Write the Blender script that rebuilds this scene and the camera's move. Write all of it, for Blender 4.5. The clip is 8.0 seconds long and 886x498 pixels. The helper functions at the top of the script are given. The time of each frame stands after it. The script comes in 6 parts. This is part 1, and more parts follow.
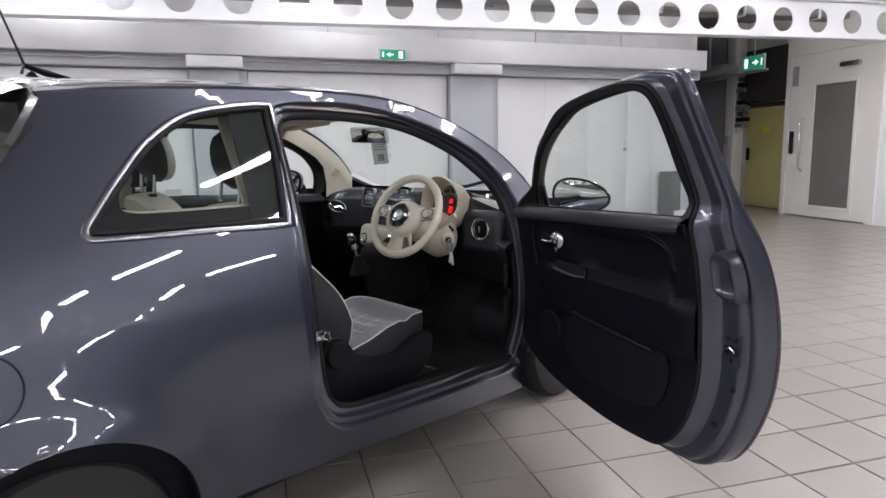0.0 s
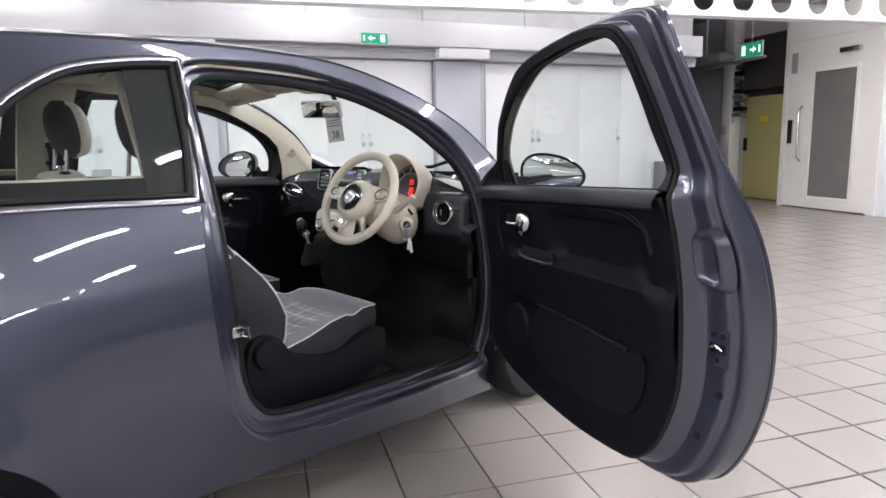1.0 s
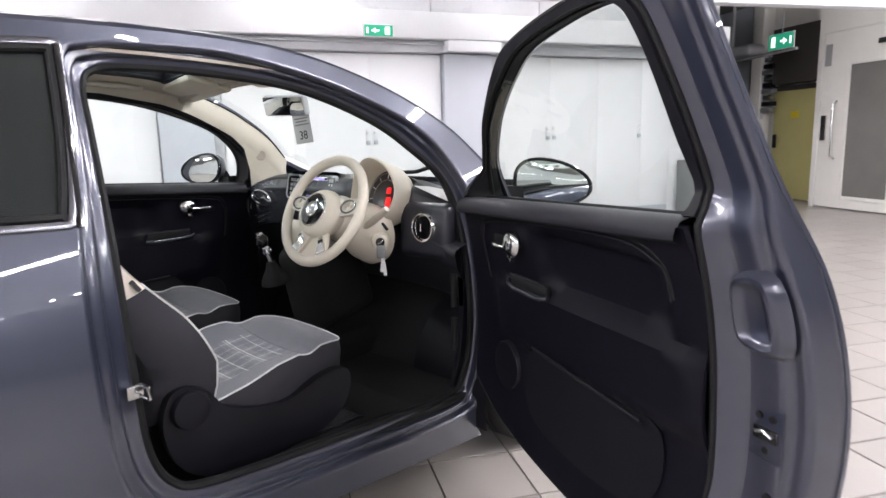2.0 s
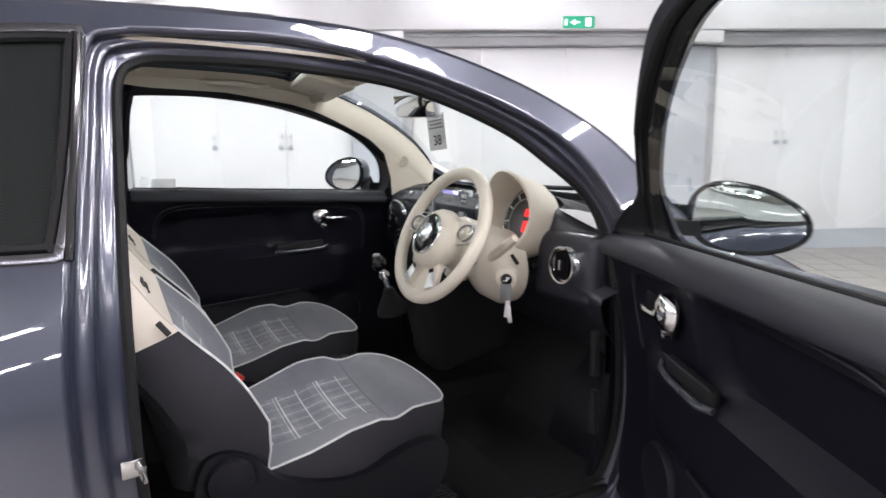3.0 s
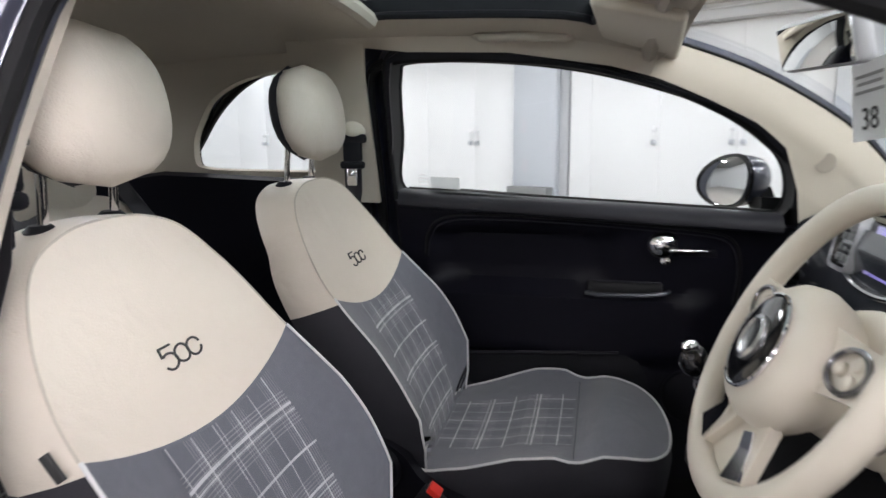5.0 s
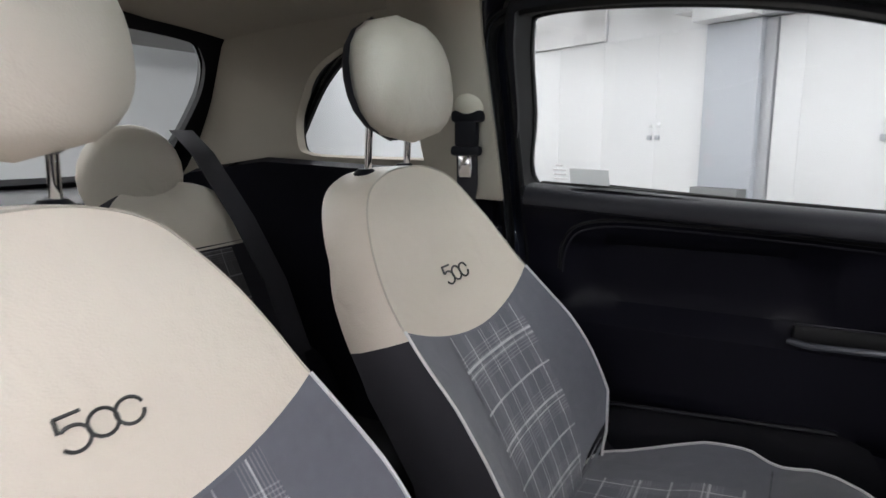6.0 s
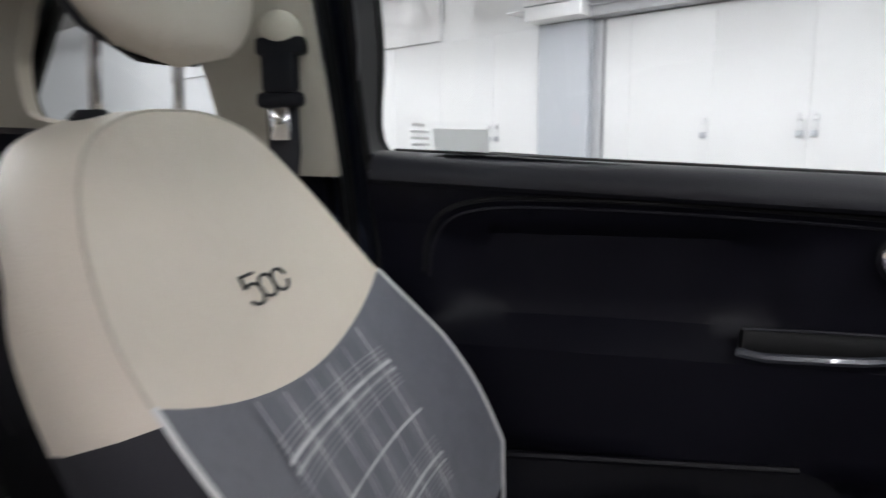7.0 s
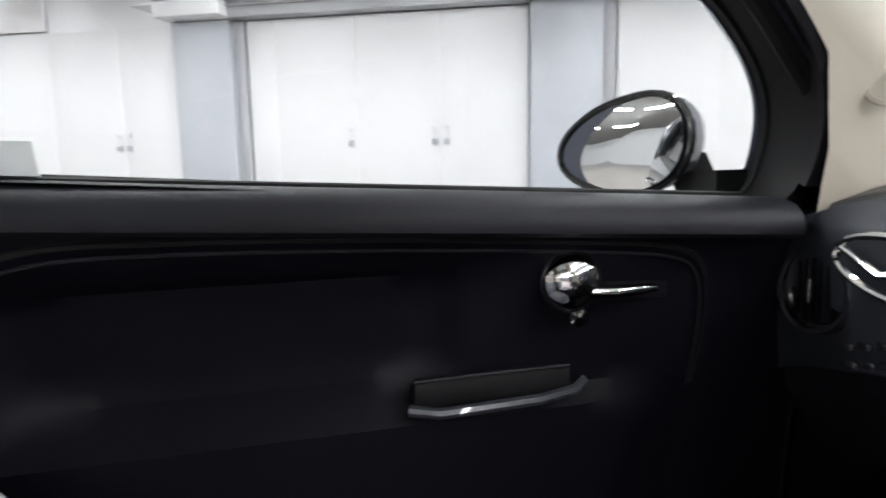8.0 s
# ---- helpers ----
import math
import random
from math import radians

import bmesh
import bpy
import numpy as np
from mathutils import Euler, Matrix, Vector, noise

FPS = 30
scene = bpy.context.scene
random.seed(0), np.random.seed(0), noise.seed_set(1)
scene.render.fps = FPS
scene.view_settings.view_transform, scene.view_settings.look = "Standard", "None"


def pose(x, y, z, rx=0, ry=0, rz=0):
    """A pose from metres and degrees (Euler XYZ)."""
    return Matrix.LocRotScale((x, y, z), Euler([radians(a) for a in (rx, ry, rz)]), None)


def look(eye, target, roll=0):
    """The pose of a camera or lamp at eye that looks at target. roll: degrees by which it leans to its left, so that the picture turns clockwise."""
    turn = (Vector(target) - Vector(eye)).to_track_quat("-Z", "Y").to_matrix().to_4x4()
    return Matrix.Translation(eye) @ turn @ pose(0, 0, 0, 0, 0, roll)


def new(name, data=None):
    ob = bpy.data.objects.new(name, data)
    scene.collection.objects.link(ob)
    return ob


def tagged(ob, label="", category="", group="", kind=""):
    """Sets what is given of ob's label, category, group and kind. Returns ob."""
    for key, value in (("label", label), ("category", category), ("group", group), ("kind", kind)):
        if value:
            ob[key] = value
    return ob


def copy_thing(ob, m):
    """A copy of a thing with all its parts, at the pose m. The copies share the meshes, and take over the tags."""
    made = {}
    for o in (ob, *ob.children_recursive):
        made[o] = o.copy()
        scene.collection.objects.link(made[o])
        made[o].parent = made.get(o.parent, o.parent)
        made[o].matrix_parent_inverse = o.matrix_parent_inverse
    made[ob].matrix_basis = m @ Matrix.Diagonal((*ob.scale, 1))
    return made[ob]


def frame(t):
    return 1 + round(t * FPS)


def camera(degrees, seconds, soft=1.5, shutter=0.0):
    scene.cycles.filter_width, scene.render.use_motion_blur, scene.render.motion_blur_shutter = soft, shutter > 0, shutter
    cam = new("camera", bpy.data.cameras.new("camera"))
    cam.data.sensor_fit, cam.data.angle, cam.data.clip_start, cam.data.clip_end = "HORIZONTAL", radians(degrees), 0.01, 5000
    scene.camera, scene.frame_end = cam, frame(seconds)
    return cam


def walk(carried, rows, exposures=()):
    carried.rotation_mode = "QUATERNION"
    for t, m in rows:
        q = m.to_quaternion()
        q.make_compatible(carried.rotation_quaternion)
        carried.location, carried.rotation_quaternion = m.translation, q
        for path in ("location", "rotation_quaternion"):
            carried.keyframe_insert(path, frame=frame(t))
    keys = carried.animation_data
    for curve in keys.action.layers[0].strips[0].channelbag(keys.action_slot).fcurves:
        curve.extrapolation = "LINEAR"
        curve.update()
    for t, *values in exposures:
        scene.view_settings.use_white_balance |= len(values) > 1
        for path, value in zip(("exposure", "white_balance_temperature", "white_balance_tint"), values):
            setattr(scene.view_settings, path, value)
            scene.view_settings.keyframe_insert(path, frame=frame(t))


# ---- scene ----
cam = camera(69.3, 8.0, shutter=0.35)
PATH = [
    (0, (2.528, -0.582, 1.373), (1.201, 0.88, 1.055), -1.2),
    (0.5, (2.484, -0.43, 1.315), (1.159, 1.032, 0.988), -1.4),
    (1, (2.448, -0.23, 1.275), (1.125, 1.233, 0.943), -1.3),
    (1.2, (2.434, -0.147, 1.296), (1.112, 1.312, 0.945), -1.9),
    (2.3, (2.166, 0.376, 1.288), (0.732, 1.732, 0.963), -0.5),
    (2.5, (2.115, 0.498, 1.301), (0.577, 1.735, 0.973), -0.6),
    (3, (1.99, 0.72, 1.316), (0.244, 1.636, 0.982), -0.6),
    (3.5, (1.792, 0.924, 1.318), (-0.071, 1.57, 0.983), -0.4),
    (4, (1.587, 1.109, 1.311), (-0.367, 1.372, 0.979), -0.6),
    (4.5, (1.376, 1.278, 1.306), (-0.588, 1.104, 0.973), -0.6),
    (5, (1.127, 1.358, 1.286), (-0.788, 0.885, 0.953), -0.4),
    (5.2, (1.031, 1.377, 1.279), (-0.848, 0.781, 0.943), -0.5),
    (6.3, (0.569, 1.269, 1.201), (-1.126, 0.261, 0.862), 0.1),
    (6.5, (0.487, 1.215, 1.163), (-1.256, 0.289, 0.84), 0.2),
    (7, (0.293, 1.152, 1.152), (-1.615, 0.637, 0.845), -0.3),
    (7.5, (0.125, 1.182, 1.155), (-1.852, 1.2, 0.856), -0.7),
    (8, (0.036, 1.19, 1.162), (-1.88, 1.682, 0.866), -1.1),
]
walk(cam, [(t, look(eye, target, roll)) for t, eye, target, roll in PATH], [(0, 0.31), (1.2, 0.90), (2.5, 1.07), (3.5, 0.97), (4.0, 0.98), (4.6, 0.96), (5.0, 0.90), (6.5, 0.70), (7, 0.84), (8, 0.98)])

# ---- world, light ----
world = bpy.data.worlds.new("world")
scene.world = world
world.use_nodes = True
world.node_tree.nodes["Background"].inputs[0].default_value = (0.8, 0.85, 0.9, 1)
world.node_tree.nodes["Background"].inputs[1].default_value = 0.02
scene.view_settings.exposure = 0.0


# ---- helpers of this scene ----
def V(*a):
    return Vector(a)


def link_mesh(name, bm, mat, parent=None, label="", sharp=38):
    bmesh.ops.recalc_face_normals(bm, faces=bm.faces)
    me = bpy.data.meshes.new(name)
    bm.to_mesh(me)
    bm.free()
    for p in me.polygons:
        p.use_smooth = True
    me.set_sharp_from_angle(angle=radians(sharp))
    for m in (mat if isinstance(mat, (list, tuple)) else [mat]):
        me.materials.append(m)
    ob = new(name, me)
    if parent is not None:
        ob.parent = parent
    if label:
        ob["label"] = label
    return ob


def part(name, bm, mat, parent, label="", sharp=38):
    return link_mesh(name, bm, mat, parent, label, sharp)


def thing(name, label, category, m=None, group=""):
    e = new(name)
    e.empty_display_size = 0.1
    tagged(e, label, category, group)
    if m is not None:
        e.matrix_basis = m
    return e


def spline(pts, n=12, closed=False):
    """Catmull-Rom curve through points of any dimension, n steps to each stretch."""
    P = [np.array(p, float) for p in pts]
    k = len(P)
    out = []
    for i in range(k if closed else k - 1):
        if closed:
            a, b, c, d = P[(i - 1) % k], P[i], P[(i + 1) % k], P[(i + 2) % k]
        else:
            a, b, c, d = P[max(i - 1, 0)], P[i], P[i + 1], P[min(i + 2, k - 1)]
        for j in range(n):
            u = j / n
            out.append(0.5 * (2 * b + (c - a) * u + (2 * a - 5 * b + 4 * c - d) * u * u + (3 * b - a - 3 * c + d) * u ** 3))
    if not closed:
        out.append(P[-1])
    return out


def inside(p, poly):
    x, y = p
    hit = False
    j = len(poly) - 1
    for i in range(len(poly)):
        xi, yi = poly[i][0], poly[i][1]
        xj, yj = poly[j][0], poly[j][1]
        if (yi > y) != (yj > y) and x < (xj - xi) * (y - yi) / (yj - yi) + xi:
            hit = not hit
        j = i
    return hit


def resample(poly, step):
    """Closed outline with no edge longer than step."""
    out = []
    for i in range(len(poly)):
        a, b = np.array(poly[i], float), np.array(poly[(i + 1) % len(poly)], float)
        k = max(1, int(np.linalg.norm(b - a) / step))
        for j in range(k):
            out.append(a + (b - a) * j / k)
    return out


def sheet(outline, fmap, holes=(), step=0.03, thick=0.0, sink=None):
    """A curved panel: an outline in (u, v) with holes, laid on the surface fmap(u, v) and given a thickness inwards."""
    from mathutils.geometry import delaunay_2d_cdt
    outline = resample(outline, step)
    holes = [resample(h, step) for h in holes]
    pts, edges = [], []
    for ring in [outline] + holes:
        k0 = len(pts)
        pts += [Vector((float(p[0]), float(p[1]))) for p in ring]
        edges += [(k0 + i, k0 + (i + 1) % len(ring)) for i in range(len(ring))]
    arr = np.array([(p.x, p.y) for p in pts])
    lo, hi = arr.min(0), arr.max(0)
    nu, nv = int((hi[0] - lo[0]) / step), int((hi[1] - lo[1]) / step)
    for i in range(1, nu + 1):
        for j in range(1, nv + 1):
            q = (lo[0] + (i + (0.5 if j % 2 else 0)) * step, lo[1] + j * step)
            if not inside(q, outline) or any(inside(q, h) for h in holes):
                continue
            if np.min(np.sum((arr - q) ** 2, 1)) < (0.45 * step) ** 2:
                continue
            pts.append(Vector(q))
    vs, es, fs, *_ = delaunay_2d_cdt(pts, edges, [], 0, 1e-6)
    bm = bmesh.new()
    keep = []
    for f in fs:
        c = sum((vs[i] for i in f), Vector((0, 0))) / len(f)
        if inside(c, outline) and not any(inside(c, h) for h in holes):
            keep.append(f)
    used = sorted({i for f in keep for i in f})
    top, low = {}, {}
    e = 0.004
    for i in used:
        u, v = vs[i]
        p = Vector(fmap(u, v))
        top[i] = bm.verts.new(p)
        if thick:
            n = (Vector(fmap(u + e, v)) - Vector(fmap(u - e, v))).cross(Vector(fmap(u, v + e)) - Vector(fmap(u, v - e))).normalized()
            low[i] = bm.verts.new(p - n * thick)
    count = {}
    for f in keep:
        bm.faces.new([top[i] for i in f])
        if thick:
            bm.faces.new([low[i] for i in reversed(f)])
        for a, b in zip(f, f[1:] + f[:1]):
            count[(a, b)] = 1
    if thick:
        for a, b in count:
            if (b, a) not in count:
                bm.faces.new([top[b], top[a], low[a], low[b]])
    return bm


def loft(rings, closed=True, caps=True, bm=None):
    bm = bm or bmesh.new()
    R = [[bm.verts.new(p) for p in r] for r in rings]
    n = len(R[0])
    for a, b in zip(R, R[1:]):
        for i in range(n if closed else n - 1):
            j = (i + 1) % n
            bm.faces.new((a[i], a[j], b[j], b[i]))
    if closed and caps:
        bm.faces.new(list(reversed(R[0])))
        bm.faces.new(R[-1])
    return bm


def tube(pts, r, n=8, caps=True, closed=False, bm=None, flat=1.0):
    """A round rod along points; r may be a list."""
    P = [Vector(p) for p in pts]
    rings = []
    k = len(P)
    up = None
    for i, p in enumerate(P):
        if closed:
            d = (P[(i + 1) % k] - P[i - 1]).normalized()
        else:
            d = (P[min(i + 1, k - 1)] - P[max(i - 1, 0)]).normalized()
        if up is None:
            up = Vector((0, 0, 1)) if abs(d.z) < 0.9 else Vector((1, 0, 0))
        side = d.cross(up).normalized()
        up = side.cross(d).normalized()
        rr = r[i] if isinstance(r, (list, tuple)) else r
        rings.append([p + side * math.cos(2 * math.pi * j / n) * rr + up * math.sin(2 * math.pi * j / n) * rr * flat for j in range(n)])
    if closed:
        rings.append(rings[0])
        bm2 = loft(rings, True, False, bm)
        bmesh.ops.remove_doubles(bm2, verts=bm2.verts, dist=1e-6)
        return bm2
    return loft(rings, True, caps, bm)


def rbox(size, bevel=0.01, m=None, seg=2, bm=None):
    """A box with rounded edges, centred, at the pose m."""
    b = bmesh.new()
    bmesh.ops.create_cube(b, size=1.0, matrix=Matrix.Diagonal((*size, 1)))
    if bevel:
        bmesh.ops.bevel(b, geom=list(b.edges), offset=bevel, segments=seg, affect="EDGES", profile=0.5)
    if m is not None:
        bmesh.ops.transform(b, matrix=m, verts=b.verts)
    return join(bm, b)


def join(bm, b):
    if bm is None:
        return b
    me = bpy.data.meshes.new("tmp")
    b.to_mesh(me)
    b.free()
    bm.from_mesh(me)
    bpy.data.meshes.remove(me)
    return bm


def lathe(profile, n=24, m=None, bm=None):
    """Turned about z: profile of (radius, height)."""
    b = loft([[Vector((max(r, 1e-4) * math.cos(2 * math.pi * j / n), max(r, 1e-4) * math.sin(2 * math.pi * j / n), z)) for j in range(n)] for r, z in profile])
    if m is not None:
        bmesh.ops.transform(b, matrix=m, verts=b.verts)
    return join(bm, b)


def ball(radius, m, bm=None, u=20, v=12):
    b = bmesh.new()
    bmesh.ops.create_uvsphere(b, u_segments=u, v_segments=v, radius=radius)
    bmesh.ops.transform(b, matrix=m, verts=b.verts)
    return join(bm, b)


def mirrored(bm):
    b = bm.copy()
    bmesh.ops.transform(b, matrix=Matrix.Diagonal((-1, 1, 1, 1)), verts=b.verts)
    bmesh.ops.reverse_faces(b, faces=b.faces)
    return b


def axis_pose(p, d):
    """A pose at p whose z axis points along d."""
    return Matrix.Translation(p) @ Vector(d).to_track_quat("Z", "Y").to_matrix().to_4x4()


# ---- materials ----
def mat(name, color, rough=0.5, metal=0.0, coat=0.0, bump=0.0, scale=200.0, vary=0.06, vscale=6.0, spec=0.5, emit=0.0, sheen=0.0, rvary=0.0, wrinkle=0.0):
    m = bpy.data.materials.new(name)
    m.use_nodes = True
    nt = m.node_tree
    b = nt.nodes["Principled BSDF"]
    b.inputs["Roughness"].default_value = rough
    b.inputs["Metallic"].default_value = metal
    b.inputs["Coat Weight"].default_value = coat
    b.inputs["Coat Roughness"].default_value = 0.03
    b.inputs["Specular IOR Level"].default_value = spec
    b.inputs["Sheen Weight"].default_value = sheen
    c = (*color, 1)
    b.inputs["Base Color"].default_value = c
    tc = nt.nodes.new("ShaderNodeTexCoord")
    if vary:
        n = nt.nodes.new("ShaderNodeTexNoise")
        n.inputs["Scale"].default_value = vscale
        n.inputs["Detail"].default_value = 6
        r = nt.nodes.new("ShaderNodeMapRange")
        r.inputs[3].default_value, r.inputs[4].default_value = 1 - vary, 1 + vary
        mx = nt.nodes.new("ShaderNodeMix")
        mx.data_type, mx.blend_type = "RGBA", "MULTIPLY"
        mx.inputs[0].default_value = 1
        mx.inputs[6].default_value = c
        nt.links.new(tc.outputs["Object"], n.inputs["Vector"])
        nt.links.new(n.outputs[0], r.inputs[0])
        nt.links.new(r.outputs[0], mx.inputs[7])
        nt.links.new(mx.outputs[2], b.inputs["Base Color"])
        if rvary:
            rr = nt.nodes.new("ShaderNodeMapRange")
            rr.inputs[1].default_value, rr.inputs[2].default_value = 0.3, 0.7
            rr.inputs[3].default_value, rr.inputs[4].default_value = max(rough - rvary, 0), rough + rvary
            nt.links.new(n.outputs[0], rr.inputs[0])
            nt.links.new(rr.outputs[0], b.inputs["Roughness"])
    if bump:
        n2 = nt.nodes.new("ShaderNodeTexNoise")
        n2.inputs["Scale"].default_value = scale
        n2.inputs["Detail"].default_value = 3
        bp = nt.nodes.new("ShaderNodeBump")
        bp.inputs["Strength"].default_value = bump
        bp.inputs["Distance"].default_value = 0.002
        nt.links.new(tc.outputs["Object"], n2.inputs["Vector"])
        nt.links.new(n2.outputs[0], bp.inputs["Height"])
        nt.links.new(bp.outputs[0], b.inputs["Normal"])
        if wrinkle:
            n3 = nt.nodes.new("ShaderNodeTexNoise")
            n3.inputs["Scale"].default_value = 14
            n3.inputs["Detail"].default_value = 2
            n3.inputs["Distortion"].default_value = 0.6
            b2 = nt.nodes.new("ShaderNodeBump")
            b2.inputs["Strength"].default_value = wrinkle
            b2.inputs["Distance"].default_value = 0.012
            nt.links.new(tc.outputs["Object"], n3.inputs["Vector"])
            nt.links.new(n3.outputs[0], b2.inputs["Height"])
            nt.links.new(b2.outputs[0], bp.inputs["Normal"])
    if emit:
        b.inputs["Emission Color"].default_value = c
        b.inputs["Emission Strength"].default_value = emit
    return m


def glass_mat(name, tint, rough=0.0):
    m = bpy.data.materials.new(name)
    m.use_nodes = True
    nt = m.node_tree
    nt.nodes.remove(nt.nodes["Principled BSDF"])
    out = nt.nodes["Material Output"]
    tr = nt.nodes.new("ShaderNodeBsdfTransparent")
    tr.inputs[0].default_value = (*tint, 1)
    gl = nt.nodes.new("ShaderNodeBsdfGlossy")
    gl.inputs["Roughness"].default_value = rough
    lw = nt.nodes.new("ShaderNodeLayerWeight")
    lw.inputs[0].default_value = 0.5
    pw = nt.nodes.new("ShaderNodeMath")
    pw.operation = "POWER"
    pw.inputs[1].default_value = 4.0
    fr = nt.nodes.new("ShaderNodeMapRange")
    fr.inputs[3].default_value, fr.inputs[4].default_value = 0.042, 0.9
    nt.links.new(lw.outputs["Facing"], pw.inputs[0])
    nt.links.new(pw.outputs[0], fr.inputs[0])
    mx = nt.nodes.new("ShaderNodeMixShader")
    nt.links.new(fr.outputs[0], mx.inputs[0])
    nt.links.new(tr.outputs[0], mx.inputs[1])
    nt.links.new(gl.outputs[0], mx.inputs[2])
    nt.links.new(mx.outputs[0], out.inputs[0])
    return m


M_PAINT = mat("car_paint", (0.034, 0.040, 0.064), 0.34, 0.4, coat=1.0, bump=0.02, scale=900, vary=0.06, vscale=3, wrinkle=0.004)
M_JAMB = mat("jamb_paint", (0.035, 0.039, 0.064), 0.30, 0.45, coat=1.0, vary=0.08, vscale=6)
for m_, r_ in ((M_PAINT, 0.02), (M_JAMB, 0.11)):
    m_.node_tree.nodes["Principled BSDF"].inputs["Coat Roughness"].default_value = r_
    m_.node_tree.nodes["Principled BSDF"].inputs["Coat IOR"].default_value = 1.62
_n = M_PAINT.node_tree
_n.links.new(_n.nodes["Bump.001"].outputs[0], _n.nodes["Principled BSDF"].inputs["Coat Normal"])
M_BLACK = mat("black_plastic", (0.0046, 0.0045, 0.0075), 0.55, spec=0.25, bump=0.25, scale=600, vary=0.2, vscale=10)
M_RUBBER = mat("rubber", (0.005, 0.005, 0.006), 0.65, spec=0.3, vary=0.15)
M_DPANEL = mat("door_panel_plastic", (0.0038, 0.0036, 0.0075), 0.5, spec=0.2, bump=0.3, scale=500, vary=0.15, vscale=8)
# soft ledge, coloured paler than the panel for light from above
M_LITLEDGE = mat("lit_soft_black_ledge", (0.013, 0.013, 0.018), 0.55, spec=0.3, bump=0.2, scale=500, vary=0.12, vscale=8)
M_DASH = mat("soft_dashboard", (0.012, 0.012, 0.016), 0.42, spec=0.6, bump=0.25, scale=500, vary=0.12, vscale=8)
M_BEIGE = mat("ivory_leather", (0.68, 0.61, 0.525), 0.46, bump=0.3, scale=350, vary=0.06, vscale=5, wrinkle=0.35)
M_IVORY = mat("ivory_plastic", (0.60, 0.55, 0.46), 0.42, bump=0.08, scale=500, vary=0.04)
M_LINER = mat("headliner_cloth", (0.50, 0.455, 0.385), 0.9, bump=0.3, scale=900, vary=0.06, wrinkle=0.2)
M_FABRIC = mat("grey_cloth", (0.125, 0.13, 0.155), 0.9, bump=0.5, scale=900, vary=0.12, vscale=60, sheen=0.3, wrinkle=0.3)
M_DARKCLOTH = mat("dark_cloth", (0.022, 0.021, 0.027), 0.85, bump=0.4, scale=700, vary=0.15, vscale=30)
M_PIPING = mat("white_piping", (0.62, 0.62, 0.62), 0.6, vary=0.05)
M_CHROME = mat("chrome", (0.85, 0.85, 0.86), 0.06, 1.0, vary=0)
M_MIRROR = mat("mirror_glass", (0.9, 0.92, 0.92), 0.01, 1.0, vary=0)
M_STEEL = mat("steel", (0.6, 0.6, 0.6), 0.25, 1.0, vary=0.1)
M_SATIN = mat("satin_bright_trim", (0.34, 0.34, 0.36), 0.24, 1.0, vary=0.06)
M_SILVER = mat("silver_lacquer", (0.50, 0.51, 0.53), 0.32, 0.3, vary=0.04)
M_DARKTRIM = mat("dark_bright_trim", (0.20, 0.20, 0.22), 0.22, 1.0, vary=0.06)
M_GLASS = glass_mat("clear_glass", (0.84, 0.89, 0.86))
M_DGLASS = glass_mat("tinted_glass", (0.80, 0.86, 0.845))
M_ROOFGLASS = glass_mat("roof_glass", (0.66, 0.80, 0.79))
M_TYRE = mat("tyre_rubber", (0.016, 0.016, 0.017), 0.75, bump=0.3, scale=200, vary=0.2)
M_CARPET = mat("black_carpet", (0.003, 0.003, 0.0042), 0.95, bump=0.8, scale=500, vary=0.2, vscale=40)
M_RED = mat("red_plastic", (0.7, 0.03, 0.02), 0.4, vary=0.05)
M_WALL = mat("white_wall_panel", (0.75, 0.76, 0.775), 0.45, vary=0.03, vscale=1.2, bump=0.05, scale=60)
M_PILLAR = mat("painted_steel_column", (0.45, 0.475, 0.515), 0.4, vary=0.04, vscale=2)
M_BEAM = mat("white_painted_steel", (0.70, 0.71, 0.725), 0.4, vary=0.05, vscale=3, bump=0.05, scale=40)
M_GREYTRIM = mat("grey_trunking", (0.42, 0.43, 0.45), 0.5, vary=0.08)
M_TILE = mat("floor_tile", (0.33, 0.305, 0.28), 0.28, vary=0.025, vscale=9, bump=0.06, scale=120)
M_GROUT = mat("grout", (0.16, 0.14, 0.125), 0.9, vary=0.2, vscale=20)
M_DUCT = mat("duct_sheet_metal", (0.20, 0.195, 0.185), 0.42, 0.6, vary=0.2, vscale=4, rvary=0.15)
M_CEIL = mat("grey_ceiling", (0.30, 0.295, 0.29), 0.8, vary=0.12, vscale=1.5)
M_CREAM = mat("cream_door_paint", (0.72, 0.70, 0.66), 0.45, vary=0.06, vscale=3)
M_YELLOW = mat("pale_yellow_door_paint", (0.52, 0.47, 0.20), 0.5, vary=0.08, vscale=4)
M_GREEN = mat("sign_green", (0.02, 0.30, 0.17), 0.4, vary=0.02, emit=0.35)
M_WHITE = mat("white_plastic", (0.8, 0.8, 0.8), 0.4, vary=0.02)
M_SIGNWHITE = mat("lit_sign_white", (0.9, 0.95, 0.92), 0.4, vary=0, emit=0.8)
M_TUBE = mat("lamp_tube", (1.01, 0.98, 1.035), 0.5, vary=0, emit=54.0)
M_SCREEN = mat("lit_screen", (0.16, 0.14, 0.36), 0.08, coat=1.0, vary=0.5, vscale=60, emit=0.8)
M_REDLIT = mat("red_dial_light", (0.85, 0.012, 0.012), 0.3, vary=0.1, emit=0.75)



